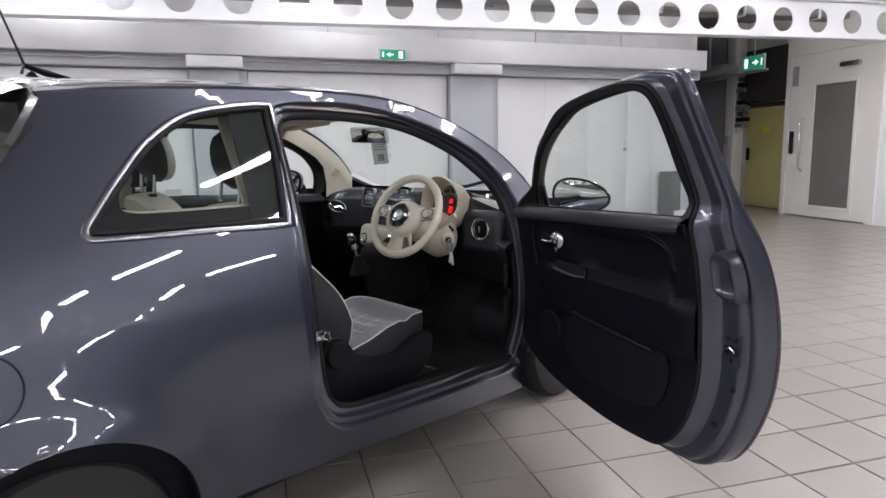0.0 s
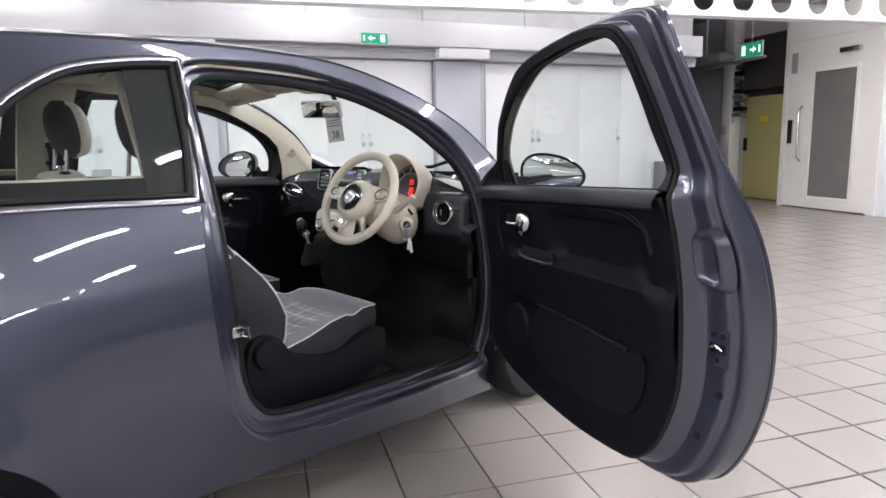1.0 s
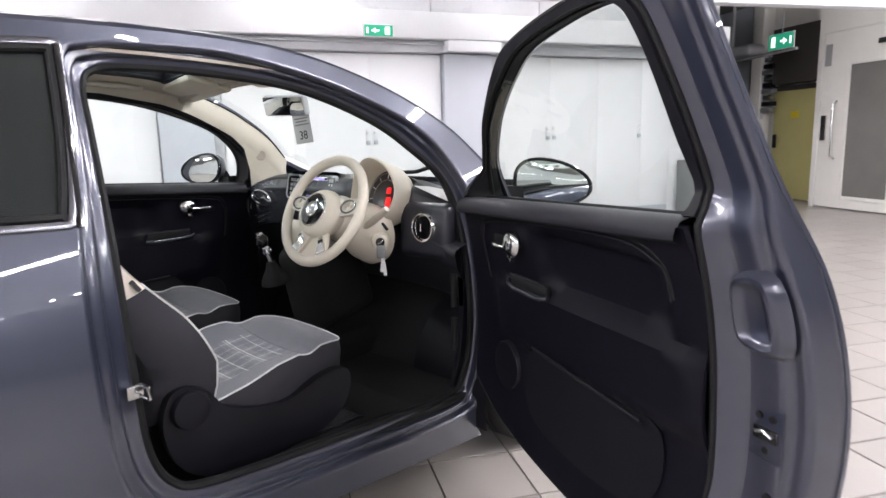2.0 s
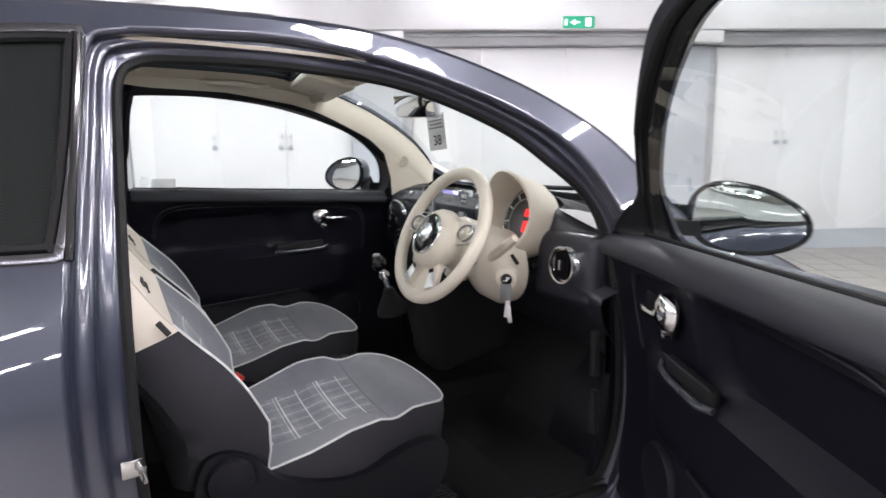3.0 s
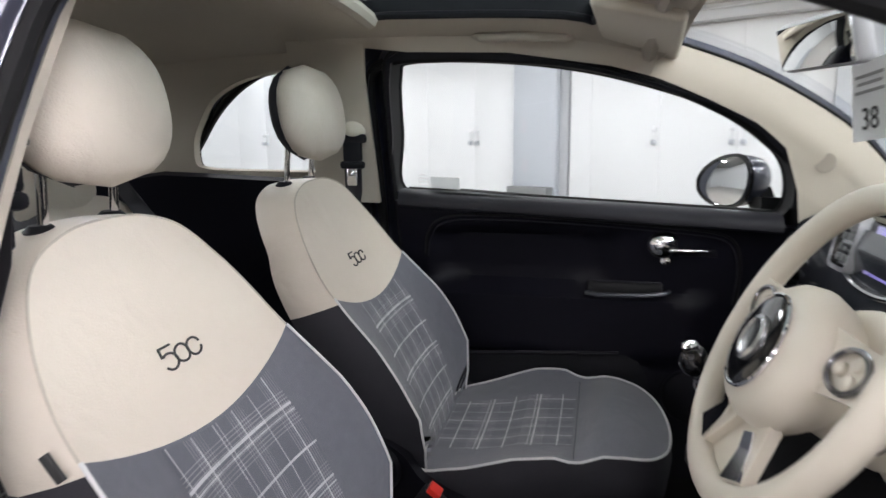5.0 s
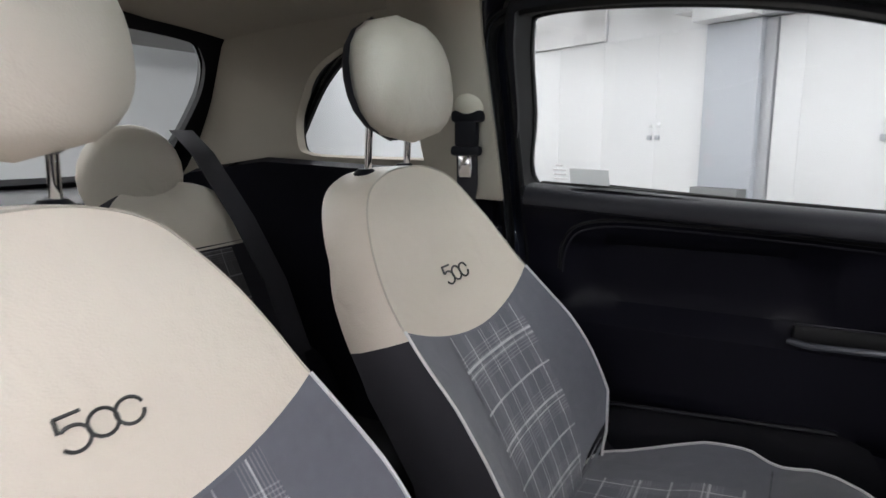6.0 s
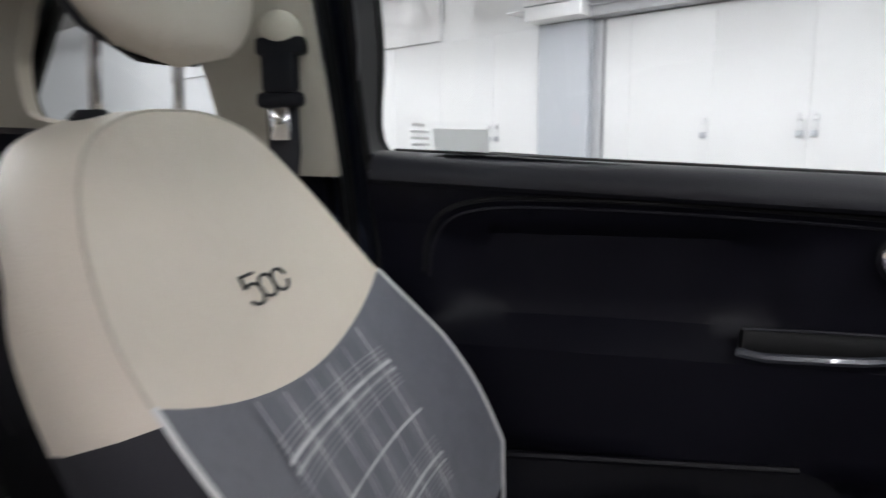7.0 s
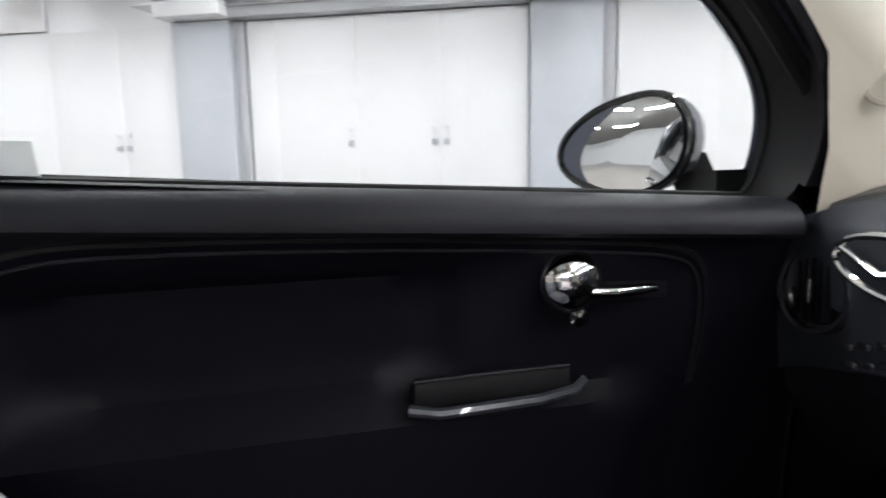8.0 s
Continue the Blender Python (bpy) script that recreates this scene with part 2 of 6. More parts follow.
def by_piece(m, lo, hi):
    """Each piece a little lighter or darker than its neighbours."""
    nt = m.node_tree
    bs = nt.nodes["Principled BSDF"]
    src = bs.inputs["Base Color"].links[0].from_socket
    oi, ge = nt.nodes.new("ShaderNodeObjectInfo"), nt.nodes.new("ShaderNodeNewGeometry")
    ad, fr = nt.nodes.new("ShaderNodeMath"), nt.nodes.new("ShaderNodeMath")
    fr.operation = "FRACT"
    nt.links.new(oi.outputs["Random"], ad.inputs[0])
    nt.links.new(ge.outputs["Random Per Island"], ad.inputs[1])
    nt.links.new(ad.outputs[0], fr.inputs[0])
    mr, mx = nt.nodes.new("ShaderNodeMapRange"), nt.nodes.new("ShaderNodeMix")
    mr.inputs[3].default_value, mr.inputs[4].default_value = lo, hi
    nt.links.new(fr.outputs[0], mr.inputs[0])
    mx.data_type, mx.blend_type = "RGBA", "MULTIPLY"
    mx.inputs[0].default_value = 1
    nt.links.new(src, mx.inputs[6])
    nt.links.new(mr.outputs[0], mx.inputs[7])
    nt.links.new(mx.outputs[2], bs.inputs["Base Color"])


by_piece(M_TILE, 0.93, 1.06)


def plaid(name, axes, base=(0.11, 0.115, 0.14), light=(0.56, 0.56, 0.58)):
    """Grey cloth with a windowpane check of fine pale lines along two object axes."""
    m = mat(name, base, 0.9, bump=0.4, scale=900, vary=0.08, vscale=80, sheen=0.3)
    nt = m.node_tree
    b = nt.nodes["Principled BSDF"]
    src = b.inputs["Base Color"].links[0].from_socket
    tc = nt.nodes.new("ShaderNodeTexCoord")
    sp = nt.nodes.new("ShaderNodeSeparateXYZ")
    nt.links.new(tc.outputs["Object"], sp.inputs[0])

    def op(kind, a, bb):
        n = nt.nodes.new("ShaderNodeMath")
        n.operation = kind
        for k, v in enumerate((a, bb)):
            if isinstance(v, (int, float)):
                n.inputs[k].default_value = v
            else:
                nt.links.new(v, n.inputs[k])
        return n.outputs[0]

    def line(co, period, start, width):
        return op("LESS_THAN", op("MODULO", op("ADD", co, 5.0 + start), period), width)
    total = None
    for k in axes:
        co = sp.outputs[k]
        if k == 0:
            parts = [(line(co, 0.094, 0.0, 0.0030), 0.6), (line(co, 0.094, 0.046, 0.0024), 0.5), (line(co, 0.188, 0.054, 0.0020), 0.4), (op("MULTIPLY", line(co, 0.094, 0.020, 0.040), line(co, 0.0052, 0.0, 0.0018)), 0.2)]
        else:
            parts = [(line(co, 0.122, 0.0, 0.0040), 0.85), (line(co, 0.122, 0.009, 0.0024), 0.6), (line(co, 0.122, 0.065, 0.0034), 0.7), (op("MULTIPLY", line(co, 0.122, 0.030, 0.055), line(co, 0.0052, 0.0, 0.0018)), 0.2)]
        for p, w in parts:
            v = op("MULTIPLY", p, w)
            total = v if total is None else op("ADD", total, v)
    cl = nt.nodes.new("ShaderNodeClamp")
    # the yarn is uneven: lines fade in and out along their length
    yarn = nt.nodes.new("ShaderNodeTexNoise")
    yarn.inputs["Scale"].default_value = 26.0
    yarn.inputs["Detail"].default_value = 3.0
    nt.links.new(tc.outputs["Object"], yarn.inputs["Vector"])
    nt.links.new(op("MULTIPLY", total, op("ADD", op("MULTIPLY", yarn.outputs[0], 2.1), -0.05)), cl.inputs[0])
    mx = nt.nodes.new("ShaderNodeMix")
    mx.data_type = "RGBA"
    nt.links.new(cl.outputs[0], mx.inputs[0])
    nt.links.new(src, mx.inputs[6])
    mx.inputs[7].default_value = (*light, 1)
    nt.links.new(mx.outputs[2], b.inputs["Base Color"])
    return m


M_PLAID_BACK = plaid("plaid_cloth_upright", (0, 2))
M_PLAID_SEAT = plaid("plaid_cloth_flat", (0, 1))
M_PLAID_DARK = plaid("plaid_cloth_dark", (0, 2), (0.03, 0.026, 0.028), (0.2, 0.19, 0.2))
M_PAPER = mat("paper", (0.75, 0.76, 0.76), 0.8, vary=0.03)
M_STICKER = mat("thin_paper", (0.7, 0.71, 0.71), 0.8, vary=0.03)
_t = M_STICKER.node_tree
_tl, _mx = _t.nodes.new("ShaderNodeBsdfTranslucent"), _t.nodes.new("ShaderNodeMixShader")
_tl.inputs[0].default_value = (0.78, 0.79, 0.79, 1)
_mx.inputs[0].default_value = 0.65
_t.links.new(_t.nodes["Principled BSDF"].outputs[0], _mx.inputs[1])
_t.links.new(_tl.outputs[0], _mx.inputs[2])
_t.links.new(_mx.outputs[0], _t.nodes["Material Output"].inputs[0])
M_INK = mat("dark_ink", (0.03, 0.03, 0.03), 0.7, vary=0)
M_GREYINK = mat("grey_ink", (0.3, 0.3, 0.3), 0.7, vary=0)
M_GLOSSBLACK = mat("gloss_black", (0.008, 0.008, 0.009), 0.12, coat=0.5, vary=0)
M_FASCIA = mat("painted_fascia", (0.05, 0.053, 0.064), 0.25, 0.2, coat=0.6, vary=0.04)
M_VENTPANEL = mat("satin_dark_panel", (0.013, 0.0135, 0.020), 0.42, coat=0.15, vary=0.08, vscale=12)
M_DIAL = mat("dark_dial", (0.03, 0.022, 0.02), 0.3, vary=0.1, vscale=30)
M_DARKDOOR = mat("dark_opening", (0.05, 0.042, 0.04), 0.8, vary=0.1)
M_LIFTGLASS = mat("wired_grey_glass", (0.16, 0.155, 0.145), 0.25, vary=0.15, vscale=3)
M_GREYBOX = mat("grey_box", (0.17, 0.175, 0.175), 0.5, vary=0.05)
M_UPPER = mat("white_sheet", (0.78, 0.785, 0.80), 0.3, 0.0, vary=0.08, vscale=1.5, rvary=0.1)


def text_mesh(body, size, m, thick=0.0008):
    """Letters of the built-in font, centred, in the pose m."""
    cu = bpy.data.curves.new("letters", "FONT")
    cu.body, cu.size, cu.align_x, cu.align_y, cu.extrude = body, size, "CENTER", "CENTER", thick
    ob = bpy.data.objects.new("letters", cu)
    scene.collection.objects.link(ob)
    me = bpy.data.meshes.new_from_object(ob.evaluated_get(bpy.context.evaluated_depsgraph_get()))
    bm = bmesh.new()
    bm.from_mesh(me)
    bmesh.ops.transform(bm, matrix=m, verts=bm.verts)
    bpy.data.objects.remove(ob)
    bpy.data.meshes.remove(me)
    bpy.data.curves.remove(cu)
    return bm


# ---- the body's shape ----
Z_S = [0.15, 0.29, 0.44, 0.54, 0.62, 0.70, 0.78, 0.86, 0.94, 1.02, 1.11, 1.29, 1.49, 1.56]
X_S = [0.735, 0.757, 0.792, 0.812, 0.820, 0.819, 0.813, 0.803, 0.788, 0.770, 0.743, 0.672, 0.575, 0.54]
ZQ = np.linspace(0.1, 1.62, 153)
XQ = np.interp(ZQ, Z_S, X_S)
XQ = np.convolve(np.pad(XQ, 14, mode="edge"), np.hanning(29) / np.hanning(29).sum(), mode="valid")


def W(y, z):
    """Half the body's width at a length and a height."""
    w = float(np.interp(z, ZQ, XQ))
    w -= 0.10 * max(0.0, 0.35 - y) ** 2 + 0.06 * max(0.0, y - 1.5) ** 2
    f = math.exp(-(((y + 0.13) / 0.42) ** 2)) * math.exp(-(((z - 0.62) / 0.22) ** 2))
    g = math.exp(-(((y - 0.30) / 0.28) ** 2)) * math.exp(-(((z - 0.62) / 0.16) ** 2))
    r = math.hypot(y + 0.13, (z - 0.30) * 1.02)
    lip = math.exp(-(((r - 0.355) / 0.078) ** 2)) * max(0.0, min(1.0, (0.86 - z) / 0.2))
    if y < 0.6 and 0.4 < z < 1.0:
        w += 0.0003 * math.sin(2 * math.pi * (r - 0.02 * y) / 0.17) * min(1.0, (0.6 - y) / 0.25) * math.sin(math.pi * (z - 0.4) / 0.6) ** 1.5
    crease = math.exp(-(((z - 0.905) / 0.03) ** 2)) * max(0.0, min(1.0, (0.62 - y) / 0.2))
    return w + 0.040 * f - 0.012 * g + 0.026 * lip + 0.0012 * crease


def side(off=0.0, s=1):
    return lambda u, v: (s * (W(u, v) - off), u, v)


RAIL = spline([(-0.62, 1.30), (-0.45, 1.42), (-0.2, 1.505), (0.1, 1.548), (0.45, 1.565), (0.75, 1.568), (1.0, 1.562), (1.25, 1.545), (1.45, 1.507), (1.63, 1.452), (1.78, 1.383), (1.93, 1.283), (2.05, 1.18), (2.2, 1.06), (2.6, 0.93), (2.95, 0.78)], 10)
RAIL_IN = RAIL
RAIL = spline([(-0.62, 1.30), (-0.45, 1.42), (-0.2, 1.505), (0.1, 1.552), (0.45, 1.576), (0.75, 1.586), (1.0, 1.586), (1.25, 1.572), (1.45, 1.536), (1.63, 1.479), (1.78, 1.412), (1.93, 1.322), (2.05, 1.212), (2.2, 1.075), (2.6, 0.94), (2.95, 0.78)], 10)
IN_Y = [p[0] for p in RAIL_IN]
IN_Z = [p[1] for p in RAIL_IN]
RAIL_Y = [p[0] for p in RAIL]
RAIL_Z = [p[1] for p in RAIL]
CROWN_Y = [-0.6, -0.3, 0.3, 0.9, 1.4, 1.7, 1.95, 2.1, 2.5, 2.95]
CROWN_Z = [0.05, 0.06, 0.06, 0.06, 0.07, 0.065, 0.035, 0.01, 0.08, 0.08]


def rail(y):
    return float(np.interp(y, RAIL_Y, RAIL_Z))


def rail_in(y):
    return float(np.interp(y, IN_Y, IN_Z))


def top(off=0.0, edge=rail):
    """The roof, windscreen and bonnet: u from -1 to 1 across, v along the car; edge is the height of its sides."""
    def f(u, v):
        z = edge(v)
        return (u * (W(v, z) + 0.004), v, z + float(np.interp(v, CROWN_Y, CROWN_Z)) * (1 - abs(u) ** 2.2) - off)
    return f


DOOR_OUT = spline([(1.94, 0.36), (1.945, 0.70), (1.935, 1.0), (1.905, 1.14), (1.805, 1.285), (1.64, 1.388), (1.40, 1.476), (1.13, 1.528), (0.90, 1.532), (0.765, 1.524), (0.715, 1.49), (0.69, 1.32), (0.655, 1.08), (0.64, 0.90), (0.645, 0.68), (0.675, 0.52), (0.75, 0.405), (0.87, 0.355), (1.2, 0.325), (1.6, 0.30), (1.87, 0.29)], 12, True)
SEAL = spline([(1.925, 0.42), (1.932, 0.70), (1.925, 1.0), (1.885, 1.15), (1.77, 1.262), (1.63, 1.358), (1.39, 1.450), (1.13, 1.486), (0.90, 1.493), (0.80, 1.482), (0.758, 1.44), (0.745, 1.31), (0.734, 1.10), (0.729, 0.92), (0.729, 0.72), (0.745, 0.56), (0.795, 0.455), (0.89, 0.405), (1.2, 0.375), (1.6, 0.35), (1.86, 0.34)], 12, True)
DOOR_PANEL = spline([(1.928, 0.33), (1.933, 0.70), (1.923, 1.0), (1.900, 1.13), (1.812, 1.285), (1.64, 1.395), (1.40, 1.50), (1.13, 1.557), (0.90, 1.572), (0.77, 1.572), (0.715, 1.55), (0.69, 1.34), (0.655, 1.12), (0.620, 0.93), (0.612, 0.74), (0.630, 0.55), (0.68, 0.39), (0.76, 0.312), (0.9, 0.30), (1.2, 0.305), (1.55, 0.295), (1.85, 0.280)], 6, True)
DOOR_IN = spline([(1.885, 0.40), (1.885, 0.70), (1.882, 1.0), (1.862, 1.13), (1.785, 1.258), (1.645, 1.358), (1.39, 1.445), (1.13, 1.495), (0.91, 1.510), (0.85, 1.505), (0.815, 1.47), (0.80, 1.34), (0.79, 1.12), (0.79, 0.93), (0.79, 0.74), (0.795, 0.58), (0.83, 0.44), (0.89, 0.365), (0.98, 0.345), (1.22, 0.345), (1.55, 0.345), (1.81, 0.345)], 6, True)
WIN = spline([(0.79, 1.15), (0.805, 1.30), (0.825, 1.455), (0.87, 1.49), (1.13, 1.480), (1.37, 1.442), (1.62, 1.363), (1.755, 1.275), (1.812, 1.190), (1.806, 1.098), (1.70, 1.098), (1.3, 1.121), (0.95, 1.144)], 6, True)
QWIN = spline([(0.035, 1.165), (0.06, 1.20), (0.13, 1.28), (0.25, 1.395), (0.39, 1.475), (0.55, 1.508), (0.68, 1.518), (0.69, 1.50), (0.665, 1.30), (0.635, 1.15), (0.62, 1.137), (0.35, 1.147), (0.07, 1.155)], 6, True)
WIN_R = spline([(0.812, 1.13), (0.818, 1.30), (0.828, 1.46), (0.868, 1.522), (1.0, 1.530), (1.25, 1.493), (1.395, 1.437), (1.51, 1.377), (1.600, 1.315), (1.685, 1.230), (1.728, 1.155), (1.738, 1.090), (1.62, 1.090), (1.3, 1.105), (1.0, 1.12)], 6, True)
PANEL_R = spline([(1.885, 0.46), (1.89, 0.70), (1.875, 1.0), (1.825, 1.105), (1.758, 1.225), (1.668, 1.325), (1.568, 1.398), (1.44, 1.455), (1.22, 1.517), (1.0, 1.568), (0.86, 1.582), (0.77, 1.578), (0.715, 1.55), (0.69, 1.34), (0.655, 1.12), (0.620, 0.93), (0.612, 0.74), (0.630, 0.55), (0.68, 0.39), (0.76, 0.312), (0.9, 0.30), (1.2, 0.315), (1.55, 0.35), (1.80, 0.40)], 6, True)
IN_R = spline([(1.835, 0.52), (1.835, 0.70), (1.82, 1.0), (1.778, 1.098), (1.712, 1.180), (1.657, 1.248), (1.577, 1.334), (1.40, 1.450), (1.26, 1.505), (1.0, 1.545), (0.865, 1.540), (0.822, 1.51), (0.805, 1.46), (0.790, 1.32), (0.778, 1.12), (0.78, 0.93), (0.79, 0.74), (0.795, 0.58), (0.83, 0.44), (0.89, 0.365), (0.98, 0.345), (1.22, 0.345), (1.55, 0.385), (1.76, 0.45)], 6, True)
ARCH = [(-0.13 + 0.365 * math.cos(a), 0.30 + 0.36 * math.sin(a)) for a in np.linspace(-0.3, math.pi + 0.3, 40)]
FARCH = [(p[0] + 2.43, p[1] + 0.0) for p in ARCH]


def ring2d(poly, d):
    """The outline moved outwards by d."""
    n = len(poly)
    area = sum(poly[i][0] * poly[(i + 1) % n][1] - poly[(i + 1) % n][0] * poly[i][1] for i in range(n))
    sg = 1 if area > 0 else -1
    out = []
    for i in range(n):
        t = np.array(poly[(i + 1) % n]) - np.array(poly[i - 1])
        L = np.linalg.norm(t) or 1
        out.append((poly[i][0] + sg * d * t[1] / L, poly[i][1] - sg * d * t[0] / L))
    return out


def along(poly, fmap):
    return [Vector(fmap(p[0], p[1])) for p in poly]

# ---- the hall ----
WALL_A = radians(25.0)
WD = Vector((math.sin(WALL_A), math.cos(WALL_A), 0))
WN = Vector((math.cos(WALL_A), -math.sin(WALL_A), 0))
WP = Vector((-5.65, 1.85, 0))
WALL_M = Matrix(((WD.x, -WN.x, 0, WP.x), (WD.y, -WN.y, 0, WP.y), (0, 0, 1, 0), (0, 0, 0, 1)))


def wall_box(name, s0, s1, o0, o1, z0, z1, material, parent=None, bevel=0.0, label=""):
    """A block against the long wall: along it, out from it, and in height."""
    b = rbox((s1 - s0, o1 - o0, z1 - z0), bevel, WALL_M @ Matrix.Translation(((s0 + s1) / 2, -(o0 + o1) / 2, (z0 + z1) / 2)))
    return link_mesh(name, b, material, parent, label)


floor = tagged(link_mesh("floor", rbox((74, 64, 0.1), 0, Matrix.Translation((8, 2, -0.058))), M_GROUT), "floor of beige ceramic tiles with dark joints", "floor", kind="structure")
tagged(link_mesh("ceiling", rbox((74, 64, 0.1), 0, Matrix.Translation((8, 2, 3.75))), M_CEIL), "grey ceiling over the garage", "ceiling", kind="structure")
tagged(wall_box("wall_long", -22, 9.3, -0.2, 0, 0, 3.7, M_WALL), "white garage wall behind the cupboards", "wall", kind="structure")

COLUMNS = [(-1.56, -1.02), (1.55, 2.11), (4.90, 5.56)]
for a, b in COLUMNS:
    e = thing("column", "pale grey steel column against the white wall", "column", group="columns of the wall")
    wall_box("shaft", a, b, 0.0, 0.14, 0, 2.33, M_PILLAR, e, 0.006)
    wall_box("flange", b, b + 0.10, 0.0, 0.06, 0, 2.325, M_GREYTRIM, e, 0.004)
    wall_box("head", a - 0.03, b + 0.03, 0.0, 0.36, 2.335, 2.46, M_BEAM, e, 0.006)
    if a == -1.56:
        wall_box("bracket", a - 0.26, a - 0.03, 0.0, 0.32, 2.445, 2.46, M_BEAM, e, 0.003, "thin white bracket plate")
    wall_box("foot", a + 0.02, b - 0.02, 0.14, 0.30, 0, 0.78, M_GREYBOX if a == -1.56 else M_PILLAR, e, 0.01)

EDGES = [-7.0, -6.27, -5.4, -4.55, -3.6, -2.9, -2.17, -1.58, None, -0.90, -0.66, 0.07, 0.80, 1.53, None, 2.23, 3.0, 3.95, 4.88, None, 5.68, 6.48, 7.25, 8.0, 8.5]
PAIRS = {-6.27: 2, -2.17: 2, 0.07: 1, 0.80: 2, 3.95: 2, 6.48: 2, 8.0: 1}
for a, b in zip(EDGES, EDGES[1:]):
    if a is None or b is None:
        continue
    c = thing("cupboard", "tall flush white built-in cupboard against the wall", "cupboard", group="wall cupboards")
    wall_box("carcass", a + 0.0005, b - 0.0005, 0.0, 0.03, 0.0, 2.325, M_WALL, c)
    d = wall_box("cupboard_door", a + 0.0008, b - 0.0008, 0.032, 0.042, 0.24, 2.318, M_WALL, c, 0.001, "flush white door")
    wall_box("plinth", a + 0.002, b - 0.002, 0.03, 0.048, 0.0, 0.225, M_PILLAR, c)
    for s in ([b - 0.05] if b in PAIRS else []) + ([a + 0.05] if PAIRS.get(a) == 2 else []):
        wall_box("handle", s - 0.022, s + 0.022, 0.042, 0.050, 1.22, 1.42, M_BEAM, d, 0.006, "small pale lock plate")
        wall_box("knob", s - 0.020, s + 0.020, 0.050, 0.075, 1.36, 1.40, M_BEAM, d, 0.008)
        wall_box("knob", s - 0.026, s + 0.026, 0.050, 0.080, 1.235, 1.285, M_PILLAR, d, 0.008)
tagged(wall_box("beam_trunking", -1.02, 9.3, 0.02, 0.20, 2.335, 2.472, M_GREYTRIM, bevel=0.004), "grey cable trunking along the wall over the cupboards", "trunking", kind="structure")
tagged(wall_box("trim_pipe", -1.0, 9.3, 0.21, 0.235, 2.415, 2.44, M_GREYTRIM, bevel=0.01), "thin grey pipe along the trunking", "pipe", kind="structure")
tagged(wall_box("beam_wall", -1.62, 9.3, 0.02, 0.34, 2.475, 2.78, M_BEAM, bevel=0.006), "white steel beam along the wall", "beam", kind="structure")
s = -9.0
while s < 9:
    tagged(wall_box("wall_panel", s, s + 1.52, 0.02, 0.06, 2.785 if s > -2.9 else 2.34, 3.68, M_UPPER, bevel=0.003), "white sheet panel high on the wall", "wall panel", "upper wall panels", "structure")
    s += 1.53

# cellular steel beam in front of the wall
TD = Vector((math.sin(radians(32.5)), math.cos(radians(32.5)), 0))
TM = Matrix.Translation((-2.785, 3.775, 0)) @ Matrix(((TD.x, -TD.y, 0, 0), (TD.y, TD.x, 0, 0), (0, 0, 1, 0), (0, 0, 0, 1)))
beam = thing("cellular_beam", "white painted steel beam with a row of round holes", "beam")
holes = []
for i in range(-14, 24):
    c0 = 0.10 + 0.535 * i
    holes.append([(c0 + 0.148 * math.cos(a), 2.825 + 0.145 * math.sin(a)) for a in np.linspace(0, 2 * math.pi, 28, endpoint=False)])
part("web", sheet([(-7.6, 2.62), (12.6, 2.62), (12.6, 3.05), (-7.6, 3.05)], lambda u, v: TM @ Vector((u, 0, v)), holes, 0.14, 0.014), M_BEAM, beam)
for z in (2.61, 3.06):
    part("flange", rbox((20.2, 0.17, 0.016), 0.003, TM @ Matrix.Translation((2.5, -0.007, z))), M_BEAM, beam)
part("hanger", tube([TM @ V(-6, 0, 3.06), TM @ V(-6, 0, 3.72)], 0.02, 8), M_BEAM, beam)
part("hanger", tube([TM @ V(10, 0, 3.06), TM @ V(10, 0, 3.72)], 0.02, 8), M_BEAM, beam)
copy_thing(beam, Matrix.Translation((8.2, -5.2, 0)))
# guessed duct, added so that the beam's holes look darker
duct = thing("air_duct", "guessed dull grey duct added to darken the steel beam's holes", "air duct")
part("duct_run", rbox((13.0, 0.30, 0.36), 0.02, TM @ Matrix.Translation((0.4, 0.55, 3.13))), M_DUCT, duct)
for i in range(11):
    part("duct_flange", rbox((0.03, 0.35, 0.41), 0.004, TM @ Matrix.Translation((-5.6 + 1.2 * i, 0.55, 3.13))), M_GREYTRIM, duct)
for i in range(6):
    part("duct_hanger", rbox((0.02, 0.004, 0.40), 0, TM @ Matrix.Translation((-5.0 + 2.2 * i, 0.37, 3.50))), M_STEEL, duct)


def exit_sign(m, w, h, flip=1):
    e = thing("exit_sign", "green and white illuminated emergency exit sign", "exit sign", m, "exit signs")
    part("box", rbox((w + 0.02, 0.03, h + 0.02), 0.005), M_WHITE, e)
    g = part("face", rbox((w, 0.006, h), 0.002, Matrix.Translation((0, -0.018, 0))), M_GREEN, e, "green sign face")
    part("arrow", rbox((w * 0.26, 0.004, h * 0.14), 0.001, Matrix.Translation((-flip * w * 0.12, -0.023, 0))), M_SIGNWHITE, g)
    part("arrow_head", loft([[V(-flip * w * 0.23, y, 0), V(-flip * w * 0.12, y, h * 0.24), V(-flip * w * 0.12, y, -h * 0.24)] for y in (-0.0245, -0.0212)]), M_SIGNWHITE, g)
    part("door_mark", rbox((w * 0.16, 0.004, h * 0.68), 0.001, Matrix.Translation((flip * w * 0.30, -0.023, 0))), M_SIGNWHITE, g)
    part("door_mark", rbox((w * 0.06, 0.004, h * 0.5), 0.001, Matrix.Translation((-flip * w * 0.40, -0.023, 0))), M_SIGNWHITE, g)
    return e


exit_sign(WALL_M @ Matrix.Translation((4.0, -0.36, 2.537)), 0.34, 0.125)

